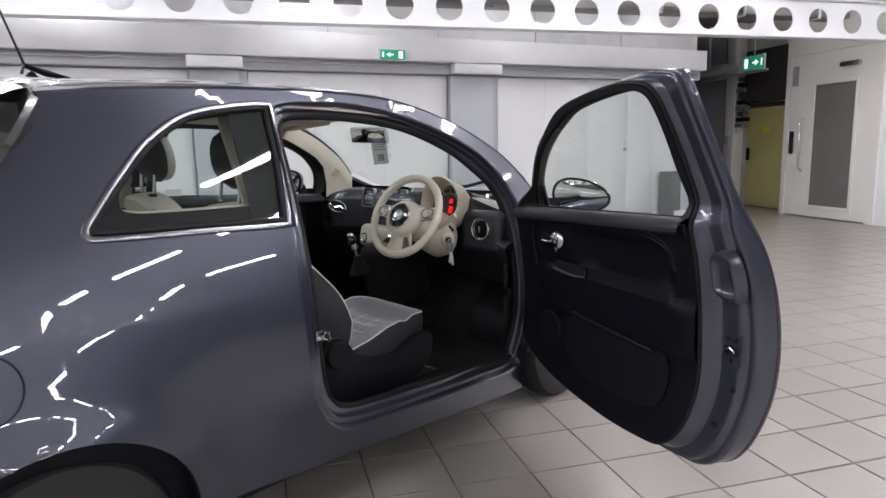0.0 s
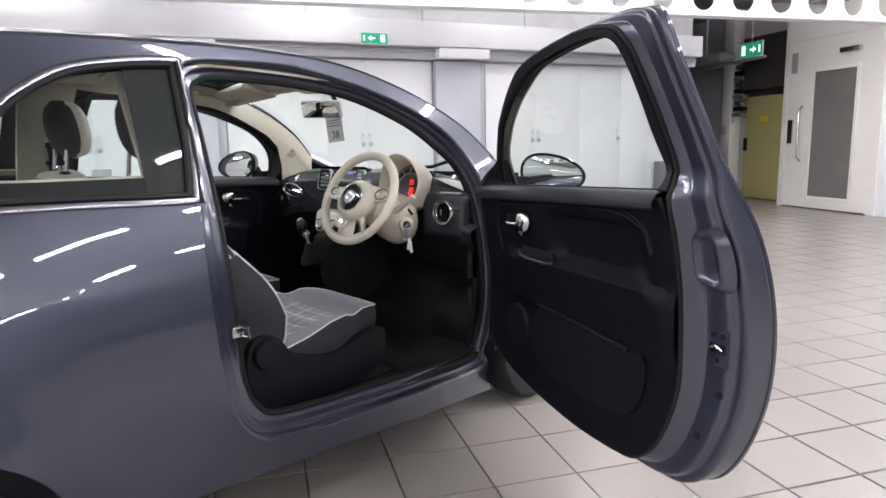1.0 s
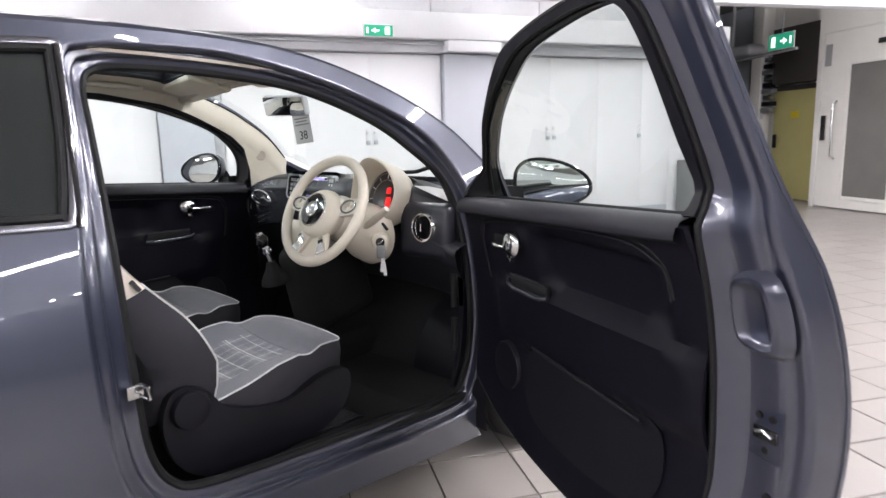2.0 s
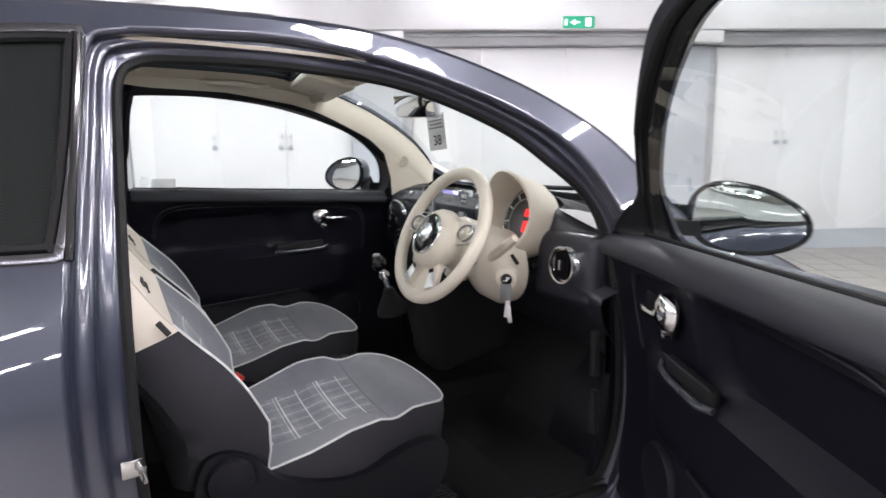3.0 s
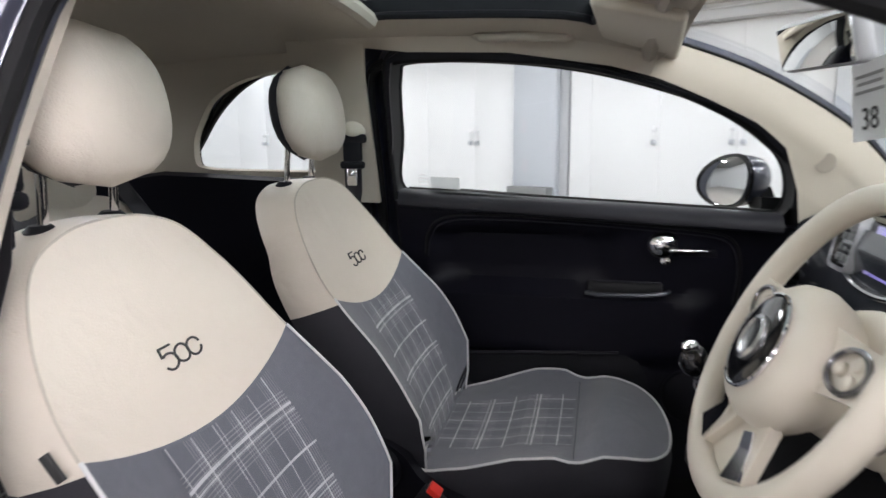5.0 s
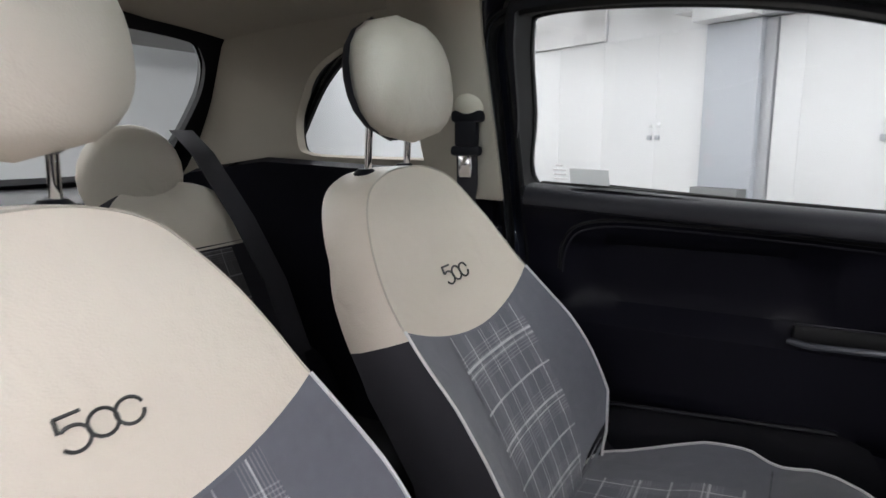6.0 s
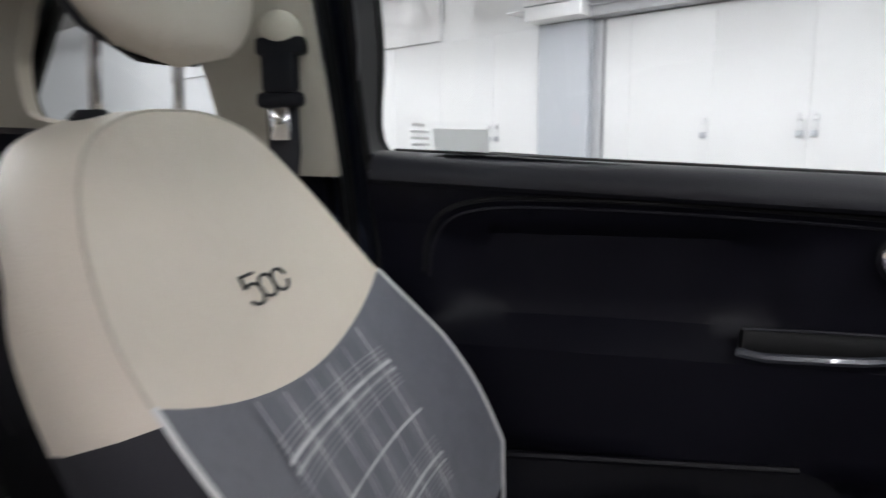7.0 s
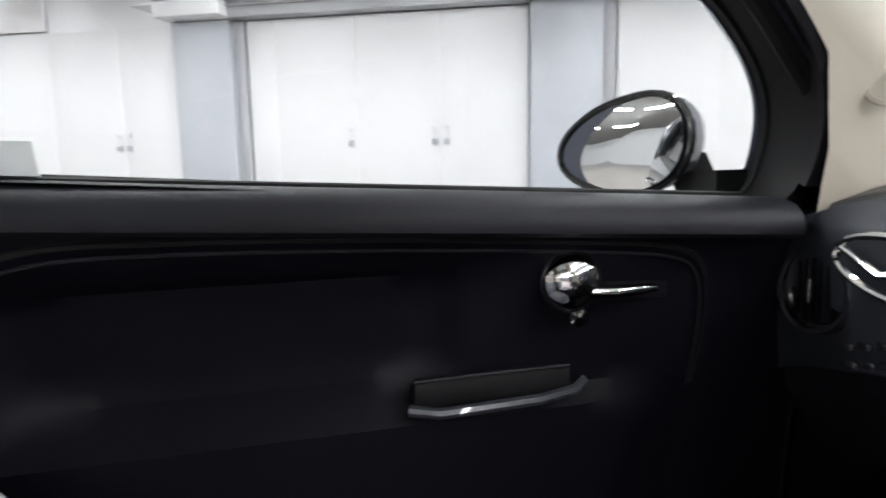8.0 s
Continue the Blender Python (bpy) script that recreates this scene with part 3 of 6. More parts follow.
# lift and the far end
LD = Vector((math.sin(radians(122.5)), math.cos(radians(122.5)), 0))
LB = Vector((-LD.y, LD.x, 0))
LM = Matrix(((LD.x, LB.x, 0, -0.81), (LD.y, LB.y, 0, 12.39), (0, 0, 1, 0), (0, 0, 0, 1)))


def far_box(name, s0, s1, b0, b1, z0, z1, material, parent=None, bevel=0.0, label=""):
    """A block in the lift's own frame: along its front, back from it, in height."""
    return link_mesh(name, rbox((s1 - s0, b1 - b0, z1 - z0), bevel, LM @ Matrix.Translation(((s0 + s1) / 2, (b0 + b1) / 2, (z0 + z1) / 2))), material, parent, label)


lift = thing("goods_lift", "cream painted lift enclosure with a glazed door", "lift")
far_box("side_wall", 0.0, 0.06, 0.06, 2.0, 0, 3.6, M_CREAM, lift)
far_box("side_wall", 1.86, 1.92, 0.06, 2.0, 0, 3.6, M_CREAM, lift)
far_box("header", 0.0, 1.92, 0.0, 0.06, 2.80, 3.6, M_CREAM, lift)
far_box("jamb", 0.0, 0.10, 0.0, 0.06, 0, 2.80, M_CREAM, lift)
far_box("jamb", 1.78, 1.92, 0.0, 0.06, 0, 2.80, M_CREAM, lift)
far_box("back_wall", 0.06, 1.86, 1.9, 2.0, 0, 3.6, M_CREAM, lift)
ld = link_mesh("lift_door", sheet([(0.105, 0.02), (1.775, 0.02), (1.775, 2.795), (0.105, 2.795)], lambda u, v: LM @ Vector((u, 0.01, v)), [[(0.64, 0.2), (1.47, 0.2), (1.47, 2.28), (0.64, 2.28)]], 0.3, 0.04), M_CREAM, lift, "cream steel door")
far_box("window_pane", 0.64, 1.47, 0.025, 0.032, 0.2, 2.28, M_LIFTGLASS, ld, 0, "dim grey glass pane")
for a, b, c, d in ((0.60, 0.66, 0.16, 2.32), (1.45, 1.51, 0.16, 2.32)):
    far_box("bead", a, b, -0.012, 0.008, c, d, M_CREAM, ld, 0.004)
for c, d in ((0.16, 0.22), (2.26, 2.32)):
    far_box("bead", 0.66, 1.45, -0.012, 0.008, c, d, M_CREAM, ld, 0.004)
link_mesh("pull_handle", tube([LM @ V(0.44, 0.0, 1.72), LM @ V(0.42, -0.06, 1.66), LM @ V(0.44, -0.06, 0.86), LM @ V(0.46, 0.0, 0.80)], 0.016, 8), M_STEEL, ld, "long steel pull handle")
far_box("lock_plate", 0.16, 0.26, -0.02, 0.006, 1.10, 1.50, M_STEEL, ld, 0.004)
far_box("door_closer", 1.16, 1.52, -0.07, 0.004, 2.50, 2.58, M_STEEL, ld, 0.01, "steel door closer")
far_box("notice", 0.15, 0.27, -0.004, 0.006, 2.28, 2.62, M_GREYINK, ld)
tagged(far_box("wall_far", 1.92, 9.0, 0.02, 0.2, 0, 3.7, M_WALL), "plain cream wall beside the lift", "wall", kind="structure")
tagged(far_box("wall_recess", -7.5, 0.0, 0.58, 0.8, 0, 3.7, M_CREAM), "cream wall of the recess beside the lift", "wall", kind="structure")
yd = thing("yellow_door", "pale yellow flush door in the recess by the lift", "door")
far_box("leaf", -1.50, -0.42, 0.50, 0.56, 0.02, 2.0, M_YELLOW, yd, 0.004)
far_box("frame_head", -1.56, -0.36, 0.50, 0.575, 2.005, 2.09, M_DARKDOOR, yd)
far_box("handle", -1.45, -1.40, 0.44, 0.50, 0.95, 1.2, M_BLACK, yd, 0.008, "black lever handle")
far_box("warning_label", -1.08, -0.88, 0.494, 0.50, 1.50, 1.62, mat("label_yellow", (0.75, 0.6, 0.03), 0.5), yd)
tagged(far_box("lintel", -1.40, -0.02, 0.30, 0.575, 2.12, 3.1, M_DARKDOOR), "dark lintel box over the yellow door", "lintel", kind="structure")
post = thing("service_post", "cream post with cable clips and a switch", "post")
far_box("post", -1.90, -1.62, 0.25, 0.5, 0, 3.7, M_CREAM, post, 0.01)
for i in range(9):
    far_box("cable_clip", -1.60 + 0.03 * (i % 3), -1.36 + 0.05 * (i % 2), 0.25, 0.38, 1.62 + 0.115 * i, 1.70 + 0.115 * i, (M_GREYBOX, M_BLACK, M_STEEL)[i % 3], post, 0.01)
link_mesh("conduit", tube([LM @ V(-1.60, 0.3, 1.5), LM @ V(-1.58, 0.28, 2.4), LM @ V(-1.40, 0.28, 2.72)], 0.03, 8), M_GREYTRIM, post)
far_box("switch_box", -1.82, -1.70, 0.21, 0.25, 1.28, 1.45, M_GREYTRIM, post, 0.006)
exit_sign(LM @ Matrix.Translation((-0.50, -0.3, 2.77)), 0.56, 0.25, -1)
arm = thing("sign_arm", "thin steel arm that carries the exit sign", "bracket")
part("rod", tube([LM @ V(-2.4, 0.0, 2.60), LM @ V(-0.2, -0.25, 2.62)], 0.025, 8), M_GREYTRIM, arm)
part("hood", rbox((0.9, 0.4, 0.2), 0.08, LM @ Matrix.Translation((-1.95, 0.05, 2.78)), 3), M_GREYTRIM, arm)
part("stay", tube([LM @ V(-2.2, 0.05, 2.7), LM @ V(-2.2, 0.05, 3.7)], 0.03, 8), M_GREYTRIM, arm)
part("stay", tube([LM @ V(-0.5, -0.29, 2.9), LM @ V(-0.5, -0.29, 3.7)], 0.012, 8), M_GREYTRIM, arm)
for k in range(3):
    tagged(far_box("wall_panel", -3.4 - 1.2 * k, -2.22 - 1.2 * k, 0.50, 0.56, 0, 3.7, M_PILLAR, None, 0.004), "pale grey metal wall panel by the service post", "wall panel", kind="structure")

gb = thing("equipment_box", "dark grey open-fronted box against the wall", "equipment box")
wall_box("shell", 8.66, 9.25, 0.06, 0.5, 0.0, 0.88, M_GREYBOX, gb, 0.01)
wall_box("front", 8.70, 9.21, 0.5, 0.52, 0.06, 0.84, M_PILLAR, gb, 0.006)
wb = thing("white_carton", "white cardboard carton beside the grey box", "carton")
wall_box("box", 8.35, 8.85, 0.75, 1.1, 0.0, 0.30, M_PAPER, wb, 0.006)
wall_box("flap", 8.34, 8.86, 0.74, 0.93, 0.302, 0.308, M_PAPER, wb)

# unseen walls added round the hall; the south one's distance sets reflections
for nm, a, b in (("wall_east", (33, -14.5), (33, 24)), ("wall_south", (-16, -14.5), (33, -14.5)), ("wall_north", (6, 17), (33, 17))):
    a, b = Vector((*a, 0)), Vector((*b, 0))
    d = (b - a).normalized()
    m = Matrix.Translation((a + b) / 2 + Vector((0, 0, 1.85))) @ Matrix.Rotation(math.atan2(d.y, d.x), 4, "Z")
    tagged(link_mesh(nm, rbox(((b - a).length, 0.2, 3.7), 0, m), M_WALL), "plain white wall added out of view round the garage", "wall", kind="structure")


def ceiling_lamp(m, length=1.5):
    e = thing("ceiling_light", "long white fluorescent batten light hung from the ceiling", "ceiling light", m, "garage lights")
    part("housing", rbox((0.10, length, 0.05), 0.008, Matrix.Translation((0, 0, 0.05))), M_WHITE, e)
    part("lamp_tube", tube([(0, -length / 2 + 0.03, 0), (0, length / 2 - 0.03, 0)], 0.040, 10), M_TUBE, e, "glowing fluorescent tube")
    for y in (-0.5, 0.5):
        part("rod", tube([(0, y, 0.07), (0, y, 0.45)], 0.006, 6), M_STEEL, e)
    return e


# rows of lamps end to end, square to the steel beam
lamp0 = None
for iu in range(-6, 7):
    for iv in range(0, 14):
        p = Vector((0.0, 1.0, 0)) + TD * (0.9 + 2.9 * iu) + LD * (-4.35 + 2.15 * iv)
        if not (-7.8 < p.y < 15.5 and p.x < 31 and (p - WP).dot(WN) > 0.9 and (p - LM.translation).dot(LB) < -0.5) or (p - Vector((2.5, 0.9, 0))).length < 2.4:
            continue
        m = pose(p.x, p.y, 3.3, 0, 0, -122.5)
        if lamp0 is None:
            lamp0 = ceiling_lamp(m)
        else:
            copy_thing(lamp0, m)
p = Vector((0.0, 1.0, 0)) + TD * 2.32 + LD * 1.2
copy_thing(lamp0, pose(p.x, p.y, 3.3, 0, 0, -122.5))

# ---- the car: shell ----
car = thing("car", "slate grey small hatchback with its driver's door open", "car")


def both(name, make, material, label="", parent=None):
    """The same part on the right and mirrored on the left."""
    b = make()
    b2 = mirrored(b)
    return part(name, b, material, parent or car, label), part(name, b2, material, parent or car, label)


lower = [(y, 0.252 - 0.10 * (y - 0.75) / 1.2) for y in np.linspace(0.25, 1.98, 14)]
outline = [(-0.55, 0.42), (-0.52, 0.33)] + [p for p in reversed(ARCH)] + [(0.30, 0.272)] + lower[1:] + [p for p in reversed(FARCH)] + [(2.75, 0.30), (2.9, 0.4), (2.93, 0.74)]
outline += [(y, rail(y) - 0.004) for y in np.linspace(2.9, 0.0, 76)] + [(-0.012, 1.50), (-0.065, 1.42), (-0.125, 1.37), (-0.25, 1.24), (-0.40, 1.12), (-0.55, 1.0), (-0.60, 0.85), (-0.60, 0.6)]
both("body_side", lambda: sheet(outline, side(0), [ring2d(DOOR_OUT, 0.014), ring2d(QWIN, 0.012)], 0.03, 0.022), M_PAINT)
both("quarter_window", lambda: sheet(ring2d(QWIN, 0.01), side(0.012), (), 0.05), M_DGLASS, "tinted rear side window")
both("glass_print", lambda: sheet([(0.515, 1.15), (0.63, 1.148), (0.66, 1.30), (0.683, 1.50), (0.67, 1.512), (0.545, 1.504)], side(0.0125), (), 0.05, 0.002), M_RUBBER, "black printed edge of the glass")
both("window_trim", lambda: tube(along(ring2d(QWIN, 0.010), side(-0.001)), 0.0105, 8, closed=True, flat=0.6), M_DARKTRIM, "bright trim round the rear side window")
both("window_seal", lambda: tube(along(ring2d(QWIN, -0.006), side(0.004)), 0.009, 6, closed=True), M_RUBBER)


def even(poly, n=260):
    """A closed outline as n points at even steps, from its first point on."""
    P = np.array(list(poly) + [poly[0]], float)
    d = np.concatenate([[0], np.cumsum(np.linalg.norm(np.diff(P, axis=0), axis=1))])
    q = np.linspace(0, d[-1], n, endpoint=False)
    return [(float(np.interp(k, d, P[:, 0])), float(np.interp(k, d, P[:, 1]))) for k in q]


def band(a, c, steps):
    """Rings that pass from one outline to another: (share of the way, depth)."""
    a, c = even(a), even(c)
    return [[Vector(side(o)(p[0] + (q[0] - p[0]) * k, p[1] + (q[1] - p[1]) * k)) for p, q in zip(a, c)] for k, o in steps]


both("rolled_edge", lambda: loft([along(ring2d(DOOR_OUT, 0.015 * (1 - math.sin(a))), side(0.015 * (1 - math.cos(a)))) for a in np.linspace(0, math.pi / 2, 7)], True, False), M_JAMB, "rounded painted edge of the door opening")
both("door_jamb", lambda: loft(band(DOOR_OUT, SEAL, spline([(0.0, 0.015), (0.03, 0.026), (0.10, 0.034), (0.30, 0.036), (0.42, 0.041), (0.48, 0.056), (0.60, 0.064), (0.90, 0.070), (0.97, 0.085), (1.06, 0.11)], 3)), True, False), M_JAMB, "painted door shut", )
both("door_seal", lambda: tube(along(SEAL, side(0.084)), 0.014, 8, closed=True), M_RUBBER, "black rubber door seal")
both("pillar_strip", lambda: tube([Vector(side(-0.003)(0.655 + 0.045 * k, 1.12 + 0.40 * k)) for k in np.linspace(0, 1, 8)], 0.008, 8), M_GLOSSBLACK)
for z0 in (0.60, 0.76):
    part("hinge_boss", tube([(0.745, 1.82, z0 - 0.06), (0.745, 1.82, z0 + 0.06)], 0.012, 10), M_RUBBER, car)
b = rbox((0.008, 0.040, 0.034), 0.003, pose(W(0.715, 0.73) - 0.056, 0.720, 0.73, 0, 0, 8))
tube([(W(0.7, 0.73) - 0.05, 0.735, 0.716), (W(0.7, 0.73) - 0.022, 0.738, 0.716), (W(0.7, 0.73) - 0.022, 0.738, 0.744), (W(0.7, 0.73) - 0.05, 0.735, 0.744)], 0.005, 6, bm=b)
part("door_striker", b, M_STEEL, car, "bare metal door striker")

roof_out = [(-1, -0.005), (-0.6, -0.05), (0.6, -0.05), (1, -0.005), (1, 1.42), (0.6, 1.46), (0, 1.475), (-0.6, 1.46), (-1, 1.42)]
SUN = spline([(-0.50, 0.81), (0.50, 0.81), (0.56, 0.88), (0.56, 1.27), (0.50, 1.34), (-0.50, 1.34), (-0.56, 1.27), (-0.56, 0.88)], 4, True)
ROOF_GLASS = spline([(-0.72, 0.60), (0.72, 0.60), (0.80, 0.68), (0.80, 1.34), (0.72, 1.41), (-0.72, 1.41), (-0.80, 1.34), (-0.80, 0.68)], 4, True)
part("roof", sheet(roof_out, top(), [ROOF_GLASS], 0.05, 0.015), M_PAINT, car)
part("sunroof_glass", sheet(ring2d(ROOF_GLASS, 0.004), top(0.004), (), 0.08), M_ROOFGLASS, car, "tinted glass roof panel")
ws = [(-0.93, 1.44), (-0.5, 1.475), (0, 1.485), (0.5, 1.475), (0.93, 1.44), (0.93, 2.03), (0.5, 2.15), (0, 2.18), (-0.5, 2.15), (-0.93, 2.03)]
part("windscreen", sheet(ws, top(0.004), (), 0.08), M_GLASS, car, "clear windscreen")
for s in (-1, 1):
    part("a_pillar", sheet([(s * 0.92, 1.43), (s * 1.0, 1.40), (s * 1.0, 2.06), (s * 0.92, 2.03)], top(), (), 0.04, 0.02), M_PAINT, car)
part("bonnet", sheet([(-1, 2.05), (-0.5, 2.17), (0, 2.20), (0.5, 2.17), (1, 2.05), (1, 2.93), (-1, 2.93)], top(0.002), (), 0.06, 0.02), M_PAINT, car)
part("front_bumper", loft([[Vector((x, y - 0.35 * (x / 0.75) ** 4, z)) for x in np.linspace(-0.74, 0.74, 13)] for y, z in ((2.94, 0.86), (3.02, 0.72), (3.05, 0.5), (3.0, 0.25))], closed=False), M_PAINT, car)
part("underbody", rbox((1.34, 3.3, 0.06), 0.01, Matrix.Translation((0, 1.05, 0.235))), M_BLACK, car)


# tailgate with its window
def tail(u, v):
    y = float(np.interp(v, [0.3, 0.6, 0.85, 1.0, 1.12, 1.24, 1.37, 1.50, 1.56], [-0.58, -0.66, -0.66, -0.62, -0.50, -0.36, -0.22, -0.11, -0.07]))
    return (-u, y + 0.10 * (u / 0.6) ** 2, v)


TG = spline([(-0.52, 1.13), (0, 1.12), (0.52, 1.13), (0.56, 1.2), (0.545, 1.36), (0.50, 1.46), (0.40, 1.50), (0, 1.515), (-0.40, 1.50), (-0.50, 1.46), (-0.545, 1.36), (-0.56, 1.2)], 5, True)
part("tailgate", sheet([(-0.71, 1.056), (0.71, 1.056), (0.70, 1.12), (0.635, 1.36), (0.57, 1.52), (0.5, 1.56), (-0.5, 1.56), (-0.57, 1.52), (-0.635, 1.36), (-0.70, 1.12)], tail, [TG], 0.06, 0.02), M_GLOSSBLACK, car, "gloss black upper tailgate")
part("rear_window", sheet(TG, lambda u, v: Vector(tail(u, v)) + Vector((0, 0.006, 0)), (), 0.08), M_GLASS, car, "tinted tailgate window")
part("rear_window_frame", sheet(ring2d(TG, 0.06), lambda u, v: Vector(tail(u, v)) + Vector((0, 0.035, 0)), [ring2d(TG, -0.01)], 0.05, 0.02), M_BLACK, car, "black inner frame of the tailgate window")
part("tailgate_skin", sheet([(-0.70, 0.38), (0.70, 0.38), (0.72, 0.9), (0.69, 1.05), (0, 1.04), (-0.69, 1.05), (-0.72, 0.9)], tail, (), 0.07, 0.02), M_PAINT, car)
part("spoiler", loft([[Vector((x, y + 0.07 * (x / 0.54) ** 2, z - 0.05 * (x / 0.54) ** 2)) for x in np.linspace(-0.54, 0.54, 13)] for y, z in ((-0.03, 1.612), (-0.12, 1.592), (-0.20, 1.565), (-0.205, 1.555), (-0.11, 1.560))], closed=False), M_PAINT, car)
b = lathe([(0.0, 0), (0.02, 0), (0.012, 0.012), (0, 0.02)], 12, Matrix.Translation((0, 0.15, 1.632)))
tube([(0, 0.28, 1.632), (0, 0.2, 1.645), (0, 0.13, 1.668), (0, 0.12, 1.64)], [0.004, 0.02, 0.014, 0.008], 10, bm=b, flat=0.6)
ant = part("aerial", b, M_BLACK, car, "black roof aerial")
part("rod", tube([(0, 0.135, 1.66), (0, 0.06, 1.90), (0, 0.03, 2.0)], [0.005, 0.003, 0.002], 6), M_BLACK, ant)
part("fuel_flap", tube(along([(-0.26 + 0.085 * math.cos(a), 0.83 + 0.085 * math.sin(a)) for a in np.linspace(0, 2 * math.pi, 32, endpoint=False)], side(-0.001)), 0.0025, 6, closed=True), M_RUBBER, car, "round gap of the fuel flap")
for s in (1, -1):
    part("tail_lamp", rbox((0.04, 0.12, 0.2), 0.03, pose(s * 0.70, -0.56, 0.95, 0, 0, s * 25), 3), M_RED, car)


# wheels
def wheel(x, y, s):
    m = axis_pose((x, y, 0.295), (s, 0, 0))
    prof = [(0.20, -0.09), (0.25, -0.095), (0.282, -0.085), (0.295, -0.065), (0.297, -0.02)]
    prof += [(0.290, -0.018), (0.290, -0.010), (0.297, -0.008), (0.297, 0.008), (0.290, 0.010), (0.290, 0.018), (0.297, 0.02), (0.295, 0.065), (0.282, 0.085), (0.25, 0.095), (0.20, 0.09)]
    t = part("wheel", lathe(prof, 40, m), M_TYRE, car, "black road tyre on an alloy wheel")
    part("rim", lathe([(0.20, -0.05), (0.203, 0.07), (0.19, 0.075), (0.17, 0.05), (0.06, 0.06), (0.0, 0.065)], 30, m), M_STEEL, t, "silver alloy rim")


for x, y in ((0.70, -0.13), (0.655, 2.36)):
    for s in (1, -1):
        wheel(s * x, y, s)
for y in (-0.13, 2.30):
    both("wheel_arch_liner", lambda: loft([[Vector((x, y + 0.37 * math.cos(a), 0.30 + 0.365 * math.sin(a))) for a in np.linspace(-0.3, math.pi + 0.3, 24)] for x in (0.785, 0.40)], closed=False), M_BLACK)

# ---- doors ----
HINGE = Vector((0.775, 1.872, 0))


def build_door(s, angle, slide, PAN, INN, WIN, slim, y0, y1):
    """A door drawn shut on the right-hand side, then mirrored and swung out on its hinge."""
    a = radians(angle)
    fall = 0.036 if s > 0 else 0.052

    def sided(o):
        def f(u, v):
            k = max(0.0, min(1.0, (v - 1.10) / 0.10))
            return (W(u, v) - o * (1 - slim * k * k * (3 - 2 * k)), u, v)
        return f

    def skin(o):
        """The outer skin; the driver's door is fuller below the window."""
        def f(u, v):
            k = max(0.0, min(1.0, (v - 1.02) / 0.22))
            return (W(u, v) - o + ((0.048 - 0.036 * k * k * (3 - 2 * k)) if s > 0 else 0.0), u, v)
        return f

    def shape(b):
        bmesh.ops.translate(b, verts=b.verts, vec=(-HINGE.x, -HINGE.y, 0))
        if s < 0:
            b2 = mirrored(b)
            b.free()
            return b2
        return b
    e = part("door", shape(sheet(ring2d(PAN, -0.003), skin(-0.002), [ring2d(WIN, 0.002)], 0.025, 0.010)), M_PAINT, car, "driver's door standing wide open" if angle else "shut passenger door")
    e.location = (s * (HINGE.x + slide[0]), HINGE.y + slide[1], 0)
    e.rotation_euler = (0, 0, s * a)

    def add(name, b, m, label="", parent=None):
        return part(name, shape(b), m, parent or e, label)

    def bands(steps):
        pa, pc = even(PAN), even(INN)
        return [[Vector((skin if o < 0.02 else sided)(o)(q[0] + (r[0] - q[0]) * k, q[1] + (r[1] - q[1]) * k)) for q, r in zip(pa, pc)] for k, o in steps]
    # the painted box of the door, seen on its shut faces
    add("shut_face", loft(bands(spline([(0.02, 0.002), (0.05, 0.010), (0.09, 0.028), (0.16, 0.035), (0.26, 0.038), (0.31, 0.050), (0.38, 0.057), (0.66, 0.062), (0.72, 0.070), (0.90, 0.096), (1.0, 0.108)], 3)), True, False), M_JAMB, "painted edge of the door")
    add("edge_seal", tube(along(ring2d(INN, 0.004), sided(0.106)), 0.007, 8, closed=True), M_RUBBER)
    add("glass", sheet(ring2d(WIN, 0.012), side(0.034), (), 0.05), M_GLASS, "clear side window")
    fr_out = INN
    low_cut = [(0.4, 0.2), (2.1, 0.2), (2.1, 1.128 - (0.03 if s > 0 else 0.02)), (1.3, 1.142 - (0.02 if s > 0 else 0.008)), (0.4, 1.160 - (0.018 if s > 0 else 0))]
    add("window_frame", sheet(fr_out, sided(0.106), [ring2d(WIN, 0.0), low_cut], 0.025, 0.012), M_BLACK, "black frame of the side window")
    add("window_reveal", loft([along(ring2d(WIN, d), sided(o)) for d, o in ((0.002, -0.01 if s > 0 else 0.0), (0.0, 0.03), (0.0, 0.107))], True, False), M_RUBBER)
    add("window_channel", tube(along(ring2d(WIN, 0.002), side(0.024)), 0.007, 6, closed=True), M_RUBBER)
    add("belt_ledge", loft([[Vector((W(y, 1.13) - o, y, (1.130 if s > 0 else 1.145) - fall * (y - 0.8) + dz)) for o, dz in ((0.036, -0.008), (0.046, 0.002), (0.07, 0.006), (0.10, 0.005), (0.120, -0.001), (0.132, -0.012), (0.137, -0.026), (0.135, -0.036), (0.125, -0.042))] for y in np.linspace(y0, y1, 14)], closed=False), M_LITLEDGE, "soft top edge of the door trim")
    # trim
    inner = []
    for p in fr_out:
        inner.append((p[0], min(p[1], 1.118 - fall * (p[0] - 0.8))))
    pk = spline([(1.40, 0.69), (1.15, 0.665), (0.96, 0.66), (0.91, 0.62), (0.915, 0.52), (0.98, 0.455), (1.2, 0.44), (1.42, 0.47), (1.50, 0.56), (1.48, 0.65)], 5, True)

